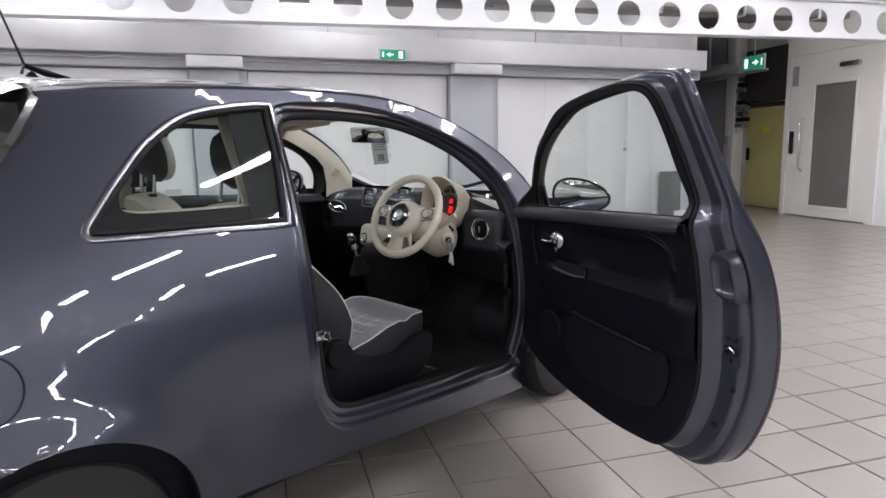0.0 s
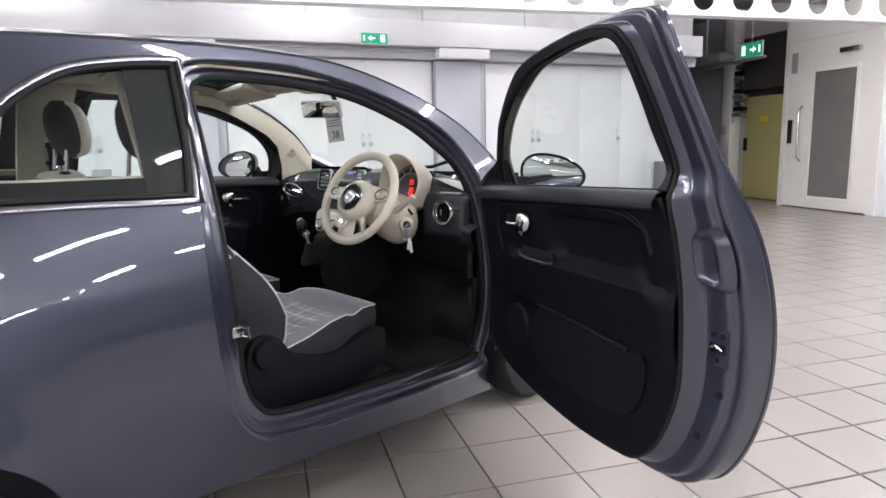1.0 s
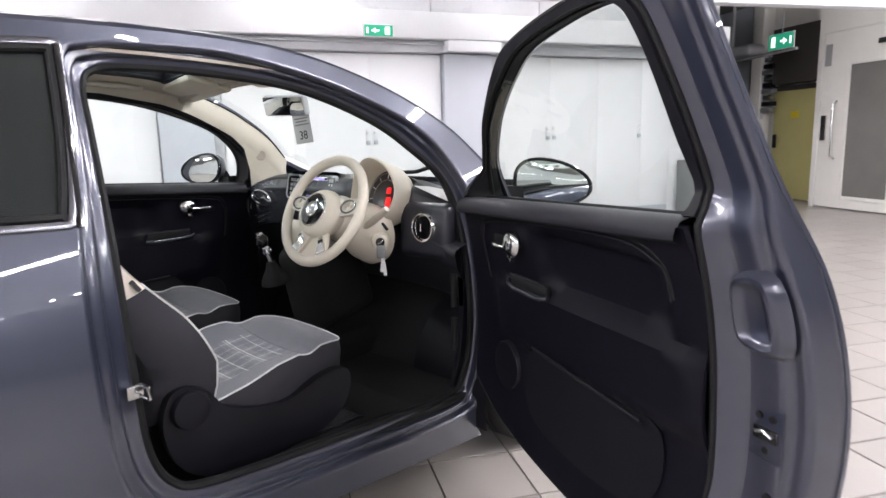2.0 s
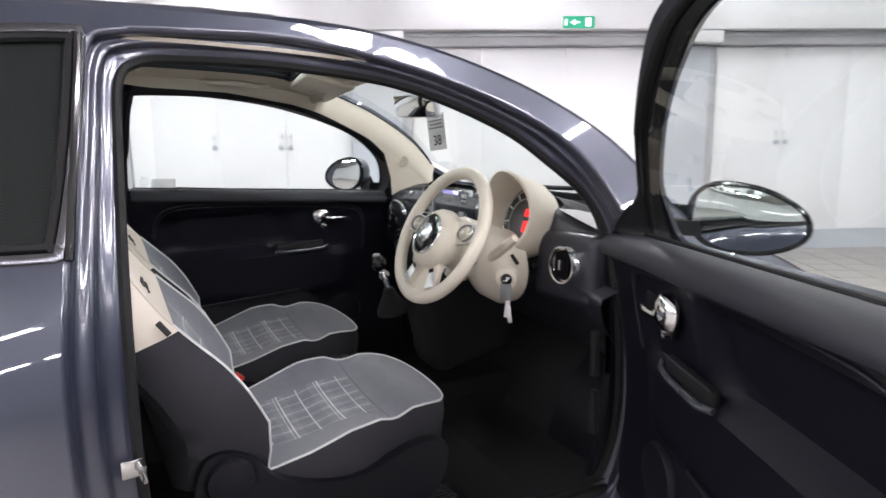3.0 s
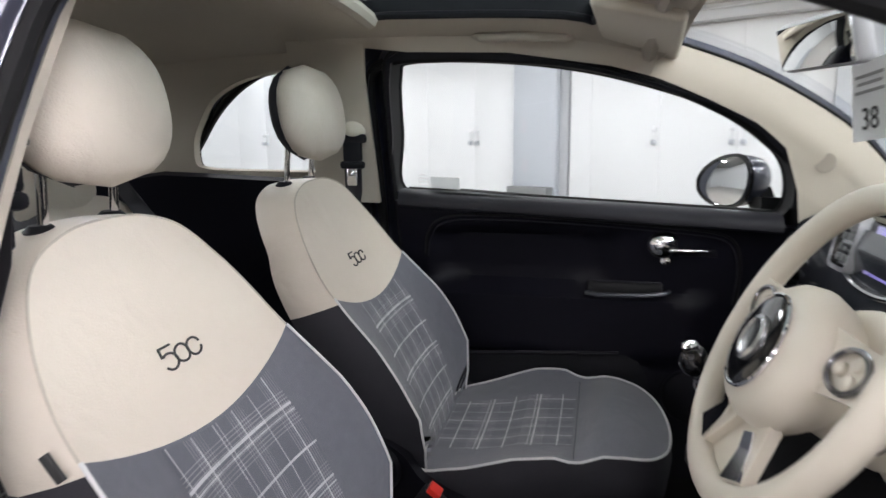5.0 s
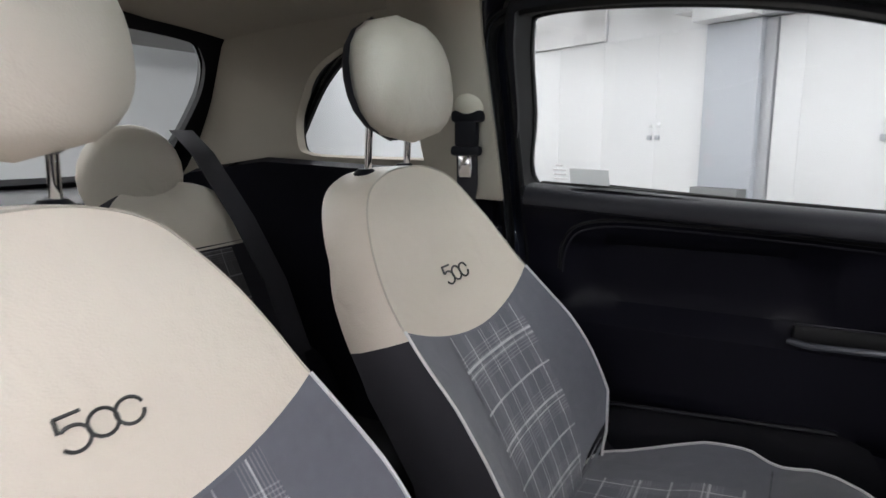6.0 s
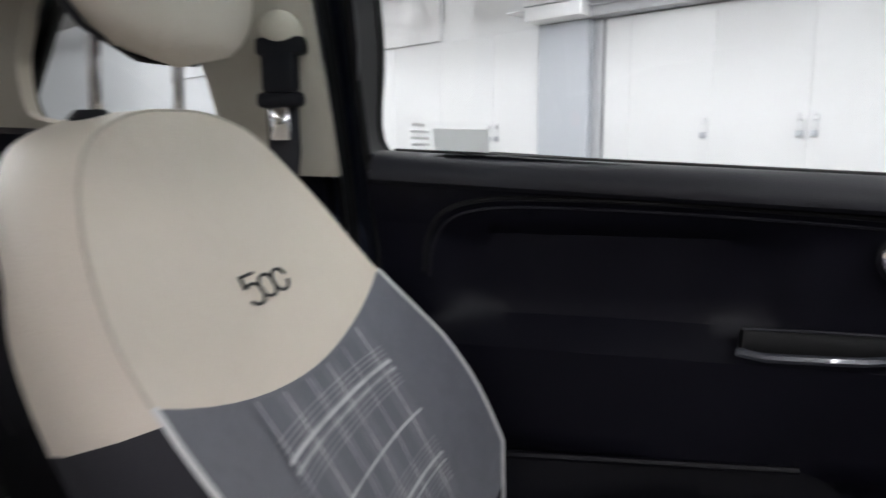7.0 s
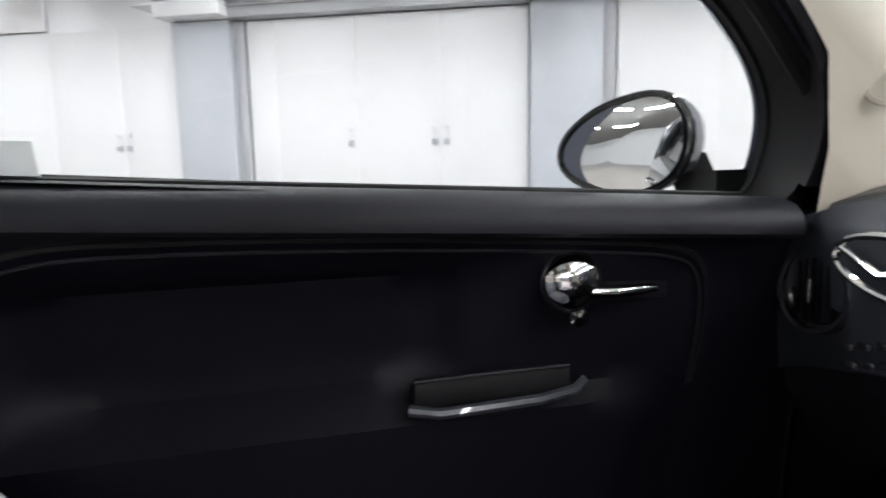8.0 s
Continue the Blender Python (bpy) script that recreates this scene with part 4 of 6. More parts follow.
    def trim(u, v):
        o = 0.112
        k = max(0.0, min(1.0, (v - 1.02) / 0.09))
        o += 0.018 * k * k * (3 - 2 * k)
        rec = max(0, 1 - (abs(u - 1.14) / 0.27) ** 4) * max(0, 1 - (abs(v - 0.96) / 0.085) ** 4)
        o -= 0.032 * min(1.0, rec * 1.6)
        arm = max(0, 1 - (abs(u - 1.22) / 0.47) ** 4) * max(0, 1 - (abs(v - 0.765) / 0.105) ** 4)
        o += 0.028 * min(1.0, arm * 2.0)
        return (W(u, v) - o, u, v)
    t = add("inner_panel", sheet(inner, trim, [pk], 0.022, -0.012), M_DPANEL, "black moulded door trim")
    add("pocket", loft([along(ring2d(pk, d), side(o)) for d, o in ((0.004, 0.120), (-0.004, 0.106), (-0.02, 0.07))], True, True), M_BLACK, "dark open door pocket", t)
    add("pocket_lip", tube([Vector(side(0.146)(y, 0.692 - 0.03 * k)) for k, y in zip(np.linspace(0, 1, 10), np.linspace(1.42, 0.95, 10))], 0.006, 6), M_BLACK, "", t)
    # paler thread under the trim line stands in for its highlight
    add("trim_highlight", tube([Vector(trim(p[0], p[1])) + Vector((-0.001, 0, -0.007)) for p in spline([(1.71, 0.85), (1.714, 0.94), (1.698, 1.008), (1.652, 1.038), (1.5, 1.054), (1.25, 1.070), (1.06, 1.076), (0.97, 1.073), (0.912, 1.055), (0.88, 1.015), (0.87, 0.96)], 5)], 0.0022, 6), M_LITLEDGE, "", t)
    add("trim_line", tube([Vector(trim(p[0], p[1])) for p in spline([(1.718, 0.85), (1.722, 0.94), (1.705, 1.012), (1.655, 1.044), (1.5, 1.060), (1.25, 1.076), (1.06, 1.082), (0.97, 1.080), (0.905, 1.061), (0.872, 1.018), (0.862, 0.96)], 5)], 0.0045, 6), M_RUBBER, "", t)
    add("belt_seal", tube([Vector(side(0.044)(y, (1.133 if s > 0 else 1.149) - fall * (y - 0.8))) for y in np.linspace(y0 + 0.01, y1 - 0.01, 14)], 0.006, 8), M_RUBBER, "", t)
    # release handle, pull cup
    px = W(1.52, 1.0) - 0.118
    hz = 0.986 if s > 0 else 1.010
    hy = 1.497 if s > 0 else 1.522
    h = lathe([(0.0, 0.0), (0.038, 0.0), (0.040, 0.008), (0.035, 0.019), (0.020, 0.028), (0, 0.031)], 28, axis_pose((px, hy, hz), (-1, 0, 0)))
    lathe([(0.0, 0.0), (0.012, 0.0), (0.012, 0.016), (0, 0.018)], 16, axis_pose((px + 0.002, hy + 0.008, hz - 0.044), (-1, 0, 0)), bm=h)
    tube([(px - 0.018, hy + 0.008, hz - 0.013), (px - 0.024, hy + 0.048, hz - 0.014), (px - 0.022, hy + 0.078, hz - 0.014), (px - 0.016, hy + 0.106, hz - 0.015)], [0.009, 0.0085, 0.008, 0.006], 10, bm=h)
    add("inner_handle", h, M_CHROME, "chrome door release", t)
    add("handle_recess", rbox((0.006, 0.10, 0.045), 0.002, Matrix.Translation((px + 0.008, hy + 0.088, hz - 0.010))), M_BLACK, "", t)
    cx = W(1.42, 0.87) - 0.128
    gz = 0.0 if s > 0 else 0.010
    add("pull_cup", rbox((0.02, 0.20, 0.036), 0.008, pose(cx - 0.002, 1.43, 0.873 + gz, 0, 0, 0)), M_RUBBER, "dark grab recess", t)
    add("pull_grip", tube([(cx - 0.010, 1.325, 0.856 + gz), (cx - 0.022, 1.36, 0.853 + gz), (cx - 0.024, 1.48, 0.857 + gz), (cx - 0.018, 1.53, 0.862 + gz), (cx - 0.006, 1.548, 0.868 + gz)], 0.0072, 8), M_FASCIA, "satin black grab handle", t)
    add("pull_edge", tube([(cx - 0.014, 1.33, 0.891 + gz), (cx - 0.016, 1.42, 0.893 + gz), (cx - 0.014, 1.525, 0.892 + gz)], 0.0022, 6), M_LITLEDGE, "", t)
    sx = W(1.62, 0.56) - 0.118
    sp = lathe([(0.0, 0.004), (0.06, 0.006), (0.075, 0.004), (0.08, -0.004), (0.08, -0.02)], 28, axis_pose((sx, 1.62, 0.57), (-1, 0, 0)))
    add("speaker", sp, M_BLACK, "round speaker grille", t)
    # lock and marks on the shut face
    add("latch", rbox((0.016, 0.055, 0.026), 0.004, pose(W(0.70, 0.73) - 0.058, 0.700, 0.727, 0, 0, 0)), M_GLOSSBLACK, "black door latch slot")
    add("latch_plate", rbox((0.004, 0.075, 0.105), 0.003, pose(W(0.70, 0.73) - 0.0600, 0.700, 0.729, 0, 0, 0)), M_JAMB, "painted latch plate")
    add("latch_jaw", tube([(W(0.70, 0.73) - 0.068, 0.682, 0.727), (W(0.70, 0.73) - 0.070, 0.700, 0.736), (W(0.70, 0.73) - 0.068, 0.718, 0.729)], 0.004, 6), M_STEEL, "bright latch jaw")
    for dy, dz in ((0.685, 0.762), (0.715, 0.762), (0.700, 0.695)):
        add("screw", lathe([(0, 0), (0.008, 0), (0.007, 0.005), (0, 0.005)], 10, axis_pose((W(dy, dz) - 0.059, dy, dz), (-1, 0, 0))), M_RUBBER)
    cov = spline([(0.655, 0.90), (0.745, 0.905), (0.745, 1.02), (0.665, 1.03)], 5, True)
    add("access_cover", loft([along(ring2d(cov, d), side(o)) for d, o in ((0.010, 0.050), (0.0, 0.072), (-0.006, 0.080), (-0.013, 0.082), (-0.020, 0.072), (-0.030, 0.066))], True, True), M_JAMB, "pressed cover in the door edge")
    for py, pz in ((0.690, 0.60), (0.74, 0.47)):
        k = max(0.0, min(1.0, (pz - 1.10) / 0.10))
        add("edge_plug", lathe([(0, 0), (0.011, 0), (0.010, 0.004), (0, 0.005)], 14, axis_pose((W(py, pz) - 0.058 * (1 - slim * k), py, pz), (-1, 0, 0))), M_RUBBER)
    # outer handle, mirror
    mc, md, hw, hh = (Vector((0.907, 1.698, 1.135)), Vector((0.77, -0.633, 0)), 0.127, 0.076) if s > 0 else (Vector((0.848, 1.700, 1.166)), Vector((0.86, -0.51, 0)), 0.110, 0.071)
    mn = Vector((md.y, -md.x, 0))

    def oval(r, depth):
        out = []
        for a2 in np.linspace(0, 2 * math.pi, 32, endpoint=False):
            ca, sa = math.cos(a2), math.sin(a2)
            out.append(mc + md * (r * hw * (abs(ca) ** 0.9) * (1 if ca > 0 else -1)) - mn * depth + Vector((0, 0, r * hh * (abs(sa) ** 0.92) * (1 if sa > 0 else -1) * (1 - 0.22 * ca) - 0.012 * ca)))
        return out
    mh = add("door_mirror", loft([oval(r, d) for d, r in ((-0.004, 0.96), (0.0, 1.0), (0.03, 1.0), (0.06, 0.93), (0.085, 0.75), (0.10, 0.45), (0.105, 0.1))]), M_PAINT, "painted door mirror")
    turn = 0.0 if s > 0 else 0.09
    add("mirror_glass", loft([[q - mn * (turn * (q - mc).dot(md) + 0.5 * turn * (q.z - mc.z)) for q in oval(r, -0.005 - 0.0075 * (1 - r * r))] for r in (0.93, 0.8, 0.65, 0.5, 0.35, 0.2, 0.05)]), M_MIRROR, "mirror glass", mh)
    add("mirror_rim", tube(oval(0.985, -0.004), 0.006, 6, closed=True), M_GLOSSBLACK, "", mh)
    add("mirror_arm", loft([[q + Vector((0, dy, dz)) for dy, dz in ((-0.03, -0.015), (0.03, -0.015), (0.03, 0.02), (-0.03, 0.02))] for q in (Vector((0.72, 1.80, 1.112)), Vector((0.79, 1.79, 1.108)), mc + Vector((-0.05, 0.08, -0.03)))]), M_RUBBER, "", mh)
    if s > 0:
        add("corner_cap", sheet([(1.76, 1.112), (1.84, 1.108), (1.825, 1.15), (1.795, 1.17)], side(0.005), (), 0.05, 0.02), M_GLOSSBLACK)
    oh = tube([Vector(side(-0.004)(y, 0.955)) + Vector((o, 0, 0)) for y, o in ((0.74, 0.0), (0.77, 0.03), (0.86, 0.034), (0.92, 0.03), (0.95, 0.0))], 0.012, 8)
    add("outer_handle", oh, M_CHROME, "chrome pull handle")
    return e


build_door(1, 66, (0.065, 0.054), PANEL_R, IN_R, WIN_R, 0.60, 0.79, 1.77)
left_door = build_door(-1, 0, (0, 0), DOOR_PANEL, DOOR_IN, WIN, 0.0, 0.80, 1.80)
part("window_sticker", sheet([(0.876, 1.132), (0.962, 1.129), (0.962, 1.181), (0.876, 1.184)], lambda u, v: (-(W(u, v) - 0.040), u, v), (), 0.05, 0.0004), M_STICKER, car, "grey printed sticker on the side window")
for k in range(4):
    part("etched_line", sheet([(0.838 + 0.006 * (k == 3), 1.158 + 0.010 * k), (0.868 - 0.006 * (k == 3), 1.157 + 0.010 * k), (0.868 - 0.006 * (k == 3), 1.161 + 0.010 * k), (0.838 + 0.006 * (k == 3), 1.162 + 0.010 * k)], lambda u, v: (-(W(u, v) - 0.0385), u, v), (), 0.05, 0.0005), M_STICKER, left_door, "small etched mark on the glass").matrix_parent_inverse = left_door.matrix_basis.inverted()

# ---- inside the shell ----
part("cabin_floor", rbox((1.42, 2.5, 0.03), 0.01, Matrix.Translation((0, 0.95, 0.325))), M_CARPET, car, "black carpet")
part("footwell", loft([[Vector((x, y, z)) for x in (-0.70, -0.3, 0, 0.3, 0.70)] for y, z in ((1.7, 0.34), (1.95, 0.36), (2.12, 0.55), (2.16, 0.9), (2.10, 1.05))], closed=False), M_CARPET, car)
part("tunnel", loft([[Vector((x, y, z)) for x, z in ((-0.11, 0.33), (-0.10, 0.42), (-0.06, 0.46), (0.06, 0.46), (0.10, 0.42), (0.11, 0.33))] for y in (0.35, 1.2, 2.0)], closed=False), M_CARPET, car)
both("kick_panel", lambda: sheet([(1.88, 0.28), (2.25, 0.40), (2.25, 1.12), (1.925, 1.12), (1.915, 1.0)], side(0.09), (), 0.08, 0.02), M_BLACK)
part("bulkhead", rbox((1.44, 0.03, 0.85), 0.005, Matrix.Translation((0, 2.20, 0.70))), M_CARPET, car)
both("inner_sill", lambda: loft([[Vector(side(o)(y, z + 0.30 - 0.10 * (y - 0.75))) for o, z in ((0.06, 0.06), (0.10, 0.07), (0.15, 0.06), (0.17, -0.02))] for y in np.linspace(0.70, 1.90, 8)], closed=False), M_BLACK)
for s in (1, -1):
    sp = part("scuff_plate", loft([[Vector((s * side(o)(y, z + 0.30 - 0.10 * (y - 0.75))[0], y, z + 0.30 - 0.10 * (y - 0.75))) for o, z in ((0.075, 0.070), (0.085, 0.076), (0.125, 0.076), (0.14, 0.07))] for y in np.linspace(0.92, 1.55, 6)], closed=False), M_BLACK, car, "ribbed black sill plate")
    for k in range(5):
        part("rib", tube([Vector((s * side(0.082 + 0.011 * k)(y, 0)[0], y, 0.379 - 0.10 * (y - 0.75))) + Vector((s * (W(y, 0.379) - W(y, 0.1)), 0, 0)) for y in (0.98, 1.52)], 0.0038, 6), M_SATIN, sp)
hp = part("heel_plate", rbox((0.105, 0.22, 0.006), 0.002, Matrix.Translation((0.535, 1.41, 0.345))), M_BLACK, car, "ribbed black plate on the floor by the sill")
for k in range(7):
    part("rib", tube([(0.493 + 0.014 * k, 1.315, 0.350), (0.493 + 0.014 * k, 1.505, 0.350)], 0.0032, 6), M_SATIN, hp)
both("quarter_trim_lower", lambda: sheet([(-0.45, 0.35), (0.69, 0.35), (0.685, 0.9), (0.71, 1.150), (0.60, 1.163), (0.03, 1.187), (-0.25, 1.15), (-0.45, 1.08)], side(0.10), (), 0.06, -0.03), M_DPANEL, "black rear side trim")
both("b_pillar_trim", lambda: sheet([(0.56, 1.12), (0.742, 1.115), (0.748, 1.3), (0.758, 1.45), (0.77, 1.53), (0.56, 1.545)], side(0.112), (), 0.04, 0.012), M_LINER, "beige pillar trim")
QIN = spline([(0.132, 1.225), (0.15, 1.29), (0.19, 1.345), (0.25, 1.405), (0.33, 1.445), (0.42, 1.468), (0.55, 1.487), (0.645, 1.485), (0.66, 1.46), (0.645, 1.30), (0.628, 1.21), (0.605, 1.196), (0.4, 1.197), (0.22, 1.20), (0.155, 1.207)], 6, True)
both("quarter_trim_upper", lambda: sheet([(-0.40, 1.08), (0.62, 1.105), (0.66, 1.30), (0.685, 1.50), (0.66, 1.555), (0.3, 1.55), (0.06, 1.535), (-0.005, 1.48), (-0.12, 1.345), (-0.30, 1.17)], side(0.050), [QIN], 0.04, -0.015), M_LINER, "beige rear pillar trim")
both("quarter_reveal", lambda: loft([along(QIN, side(o)) for o in (0.022, 0.052)], True, False), M_LINER)
both("glass_rim", lambda: sheet(ring2d(QWIN, 0.004), side(0.016), [QIN], 0.04, 0.004), M_RUBBER, "black printed rim of the rear side window")
part("door_top_trim", sheet([(0.62, 1.53), (0.80, 1.51), (1.1, 1.50), (1.36, 1.462), (1.55, 1.40), (1.64, 1.35), (1.68, 1.40), (1.5, 1.485), (1.25, 1.53), (0.95, 1.553), (0.62, 1.553)], side(0.095), (), 0.04, -0.02), M_LINER, car)
part("door_top_trim", sheet([(0.62, 1.535), (0.78, 1.515), (0.88, 1.503), (1.13, 1.493), (1.37, 1.456), (1.46, 1.432), (1.48, 1.49), (1.25, 1.53), (0.95, 1.553), (0.62, 1.553)], side(0.122, -1), (), 0.04, 0.02), M_LINER, car, "beige trim over the passenger door")
part("headliner", sheet([(-0.96, 0.02), (-0.6, -0.03), (0.6, -0.03), (0.96, 0.02), (0.96, 1.40), (0.88, 1.475), (0.6, 1.515), (-0.6, 1.515), (-0.88, 1.475), (-0.96, 1.40)], top(0.045, rail_in), [ring2d(SUN, -0.0)], 0.05, 0.008), M_LINER, car, "beige headlining")
part("sunroof_reveal", loft([along(SUN, top(o, rail_in)) for o in (0.047, 0.030, 0.004)], True, False), M_BLACK, car, "black wall of the roof opening")
part("sunroof_frame", tube([Vector(top(0.045, rail_in)(p[0], p[1])) for p in SUN], 0.009, 8, closed=True), M_BLACK, car, "black rim of the glass roof")
both("sunroof_blind", lambda: tube([Vector(top(0.055, rail_in)(u, 0.835)) for u in np.linspace(0.0, 0.56, 8)], 0.020, 8), M_LINER)
both("roof_rib", lambda: tube([Vector(top(0.052, rail_in)(u, 1.455)) for u in np.linspace(0.0, 0.86, 10)], 0.018, 8), M_LINER)


def apil(u, v):
    """The inner cladding of the windscreen pillar: u from the glass edge to the door, v along the car."""
    a, bq = Vector(top(0.024)(0.892, v)), Vector((W(v, rail_in(v) - 0.10) - 0.118, v, rail_in(v) - 0.10))
    k = min(u, 1.0)
    q = a.lerp(bq, k) + Vector((-0.012 * math.sin(math.pi * k), -0.02 * math.sin(math.pi * k), 0))
    if u > 1:
        z = rail_in(v) - 0.10 * u
        q = Vector((W(v, z) - 0.118 - 0.012 * min(1.0, u - 1), v, z))
    return q


AP = [part("a_pillar_trim", sheet([(0, 1.42), (0.45, 1.40), (0.45, 1.60), (0.6, 1.80), (1.5, 1.93), (1.7, 2.0), (0.8, 2.06), (0, 2.04)], apil, (), 0.05), M_IVORY, car, "ivory windscreen pillar trim"),
      part("a_pillar_trim", mirrored(sheet([(0, 1.40), (0.68, 1.40), (0.74, 1.5), (0.86, 1.6), (0.97, 1.71), (1.2, 1.78), (2.0, 1.82), (2.9, 1.84), (3.0, 1.93), (2.3, 2.02), (1.2, 2.06), (0, 2.045)], apil, (), 0.04)), M_IVORY, car, "ivory windscreen pillar trim")]
part("pillar_mark", lathe([(0, 0), (0.024, 0), (0.024, 0.003), (0.018, 0.004), (0.017, 0.002), (0, 0.002)], 24, axis_pose(Vector((-1, 1, 1)) * Vector(apil(0.9, 1.885)) + Vector((0.008, -0.01, 0.0)), (0.75, -0.6, 0.25))), M_LINER, AP[1], "round pressed mark")
both("pillar_seal", lambda: tube([Vector(apil(0, v)) for v in np.linspace(1.47, 2.03, 14)], 0.004, 6), M_RUBBER)
part("grab_handle", tube([(-0.450, 1.045, 1.536), (-0.418, 1.072, 1.524), (-0.408, 1.17, 1.521), (-0.418, 1.268, 1.517), (-0.450, 1.295, 1.526)], [0.010, 0.013, 0.014, 0.013, 0.010], 12, flat=0.8), M_LINER, car, "beige roof grab handle")
for s in (1, -1):
    vis = part("sun_visor", rbox((0.40, 0.175, 0.024), 0.011, pose(s * 0.31, 1.425, 1.508, -14, s * 3, s * 4), 3), M_IVORY, car, "ivory sun visor folded up")
    part("visor_pivot", tube([(s * 0.51, 1.47, 1.485), (s * 0.48, 1.47, 1.505)], 0.01, 8), M_IVORY, vis)
part("roof_console", rbox((0.20, 0.14, 0.035), 0.014, pose(0, 1.44, 1.532, -12, 0, 0), 3), M_LINER, car, "beige roof console")

# belts, passenger side and driver side
for s in (-1, 1):
    g = part("belt_guide", ball(1.0, Matrix.Translation((s * 0.548, 0.700, 1.322)) @ Matrix.Diagonal((0.030, 0.040, 0.036, 1)), None, 24, 14), M_IVORY, car, "ivory belt height guide")
    part("belt_loop", rbox((0.026, 0.074, 0.026), 0.008, Matrix.Translation((s * 0.538, 0.697, 1.294))), M_BLACK, g)
    part("belt_loop", rbox((0.022, 0.054, 0.06), 0.008, Matrix.Translation((s * 0.538, 0.694, 1.260))), M_BLACK, g)
    part("belt_loop", rbox((0.024, 0.070, 0.022), 0.008, Matrix.Translation((s * 0.540, 0.692, 1.222))), M_BLACK, g)
    part("belt_webbing", loft([[Vector((s * x, y - w, z)), Vector((s * x, y + w, z)), Vector((s * (x + 0.002), y + w, z)), Vector((s * (x + 0.002), y - w, z))] for x, y, z, w in ((0.536, 0.694, 1.275, 0.025), (0.552, 0.688, 1.15, 0.025), (0.60, 0.63, 0.9, 0.024), (0.63, 0.63, 0.5, 0.024))]), M_DARKCLOTH, g, "black belt webbing")
    part("belt_tongue", rbox((0.010, 0.032, 0.05), 0.004, Matrix.Translation((s * 0.540, 0.690, 1.190))), M_CHROME, g, "bright belt tongue")


# ---- seats ----
def back_y(z):
    return float(np.interp(z, [0.52, 0.62, 0.70, 0.79, 0.87, 0.93, 0.99, 1.05, 1.11, 1.16, 1.20], [0.998, 0.985, 0.958, 0.912, 0.862, 0.820, 0.780, 0.745, 0.712, 0.688, 0.668]))


def back_f(u, z):
    bol = float(np.interp(z, [0.52, 0.70, 0.85, 0.97, 1.10, 1.2], [0.01, 0.050, 0.045, 0.016, 0.0, -0.015]))
    dish = float(np.interp(z, [0.52, 0.7, 0.9, 1.05, 1.2], [0.0, -0.012, -0.008, 0.006, 0.0]))
    k = min(abs(u) / 0.258, 1.1)
    return (u, back_y(z) + bol * k ** 3 + dish * (1 - k * k), z)


BACK = spline([(-0.18, 0.535), (0, 0.53), (0.18, 0.535), (0.222, 0.6), (0.248, 0.7), (0.256, 0.8), (0.249, 0.89), (0.238, 0.955), (0.222, 1.02), (0.192, 1.085), (0.142, 1.147), (0.072, 1.175), (0, 1.181), (-0.072, 1.175), (-0.142, 1.147), (-0.192, 1.085), (-0.222, 1.02), (-0.238, 0.955), (-0.249, 0.89), (-0.256, 0.8), (-0.248, 0.7), (-0.222, 0.6)], 5, True)


def seam(u):
    return 0.898 + 0.057 * min(1, abs(u) / 0.240) ** 2


def cut(poly, above):
    """The part of the backrest's outline over or under the leather seam."""
    if above:
        o = [p for p in poly if p[1] > seam(p[0]) + 0.002]
        o.sort(key=lambda p: math.atan2(p[1] - 0.95, p[0]) if p[1] > 0 else 0)
        k = [(u, seam(u)) for u in np.linspace(-0.2385, 0.2385, 17)]
        r = [p for p in o if p[0] >= 0]
        l = [p for p in o if p[0] < 0]
        r.sort(key=lambda p: p[1] - 0.2 * p[0])
        l.sort(key=lambda p: -p[1] - 0.2 * p[0])
        return k + r + l
    o = [p for p in poly if p[1] < seam(p[0]) - 0.002]
    r = sorted([p for p in o if p[0] >= 0], key=lambda p: -p[1] + 0.5 * p[0])
    l = sorted([p for p in o if p[0] < 0], key=lambda p: p[1] + 0.5 * p[0])
    k = [(u, seam(u)) for u in np.linspace(-0.2385, 0.2385, 17)]
    return k + r + l


CUSH = spline([(-0.20, 0.985), (0, 0.98), (0.20, 0.985), (0.232, 1.06), (0.243, 1.16), (0.24, 1.25), (0.222, 1.325), (0.211, 1.37), (0.203, 1.42), (0.176, 1.478), (0.108, 1.517), (0, 1.530), (-0.108, 1.517), (-0.176, 1.478), (-0.203, 1.42), (-0.211, 1.37), (-0.222, 1.325), (-0.24, 1.25), (-0.243, 1.16), (-0.232, 1.06)], 5, True)


def cush_f(u, y):
    z = float(np.interp(y, [0.95, 1.0, 1.1, 1.2, 1.28, 1.315, 1.335, 1.38, 1.42, 1.46, 1.50, 1.54], [0.555, 0.568, 0.595, 0.628, 0.639, 0.629, 0.628, 0.634, 0.632, 0.624, 0.611, 0.592]))
    k = min(abs(u) / 0.235, 1.1)
    d = float(np.interp(y, [1.0, 1.15, 1.28, 1.335, 1.385, 1.52], [0.0, -0.030, -0.036, -0.014, 0.020, 0.010]))
    return (u, y, z + d * (1 - k ** 2.5))


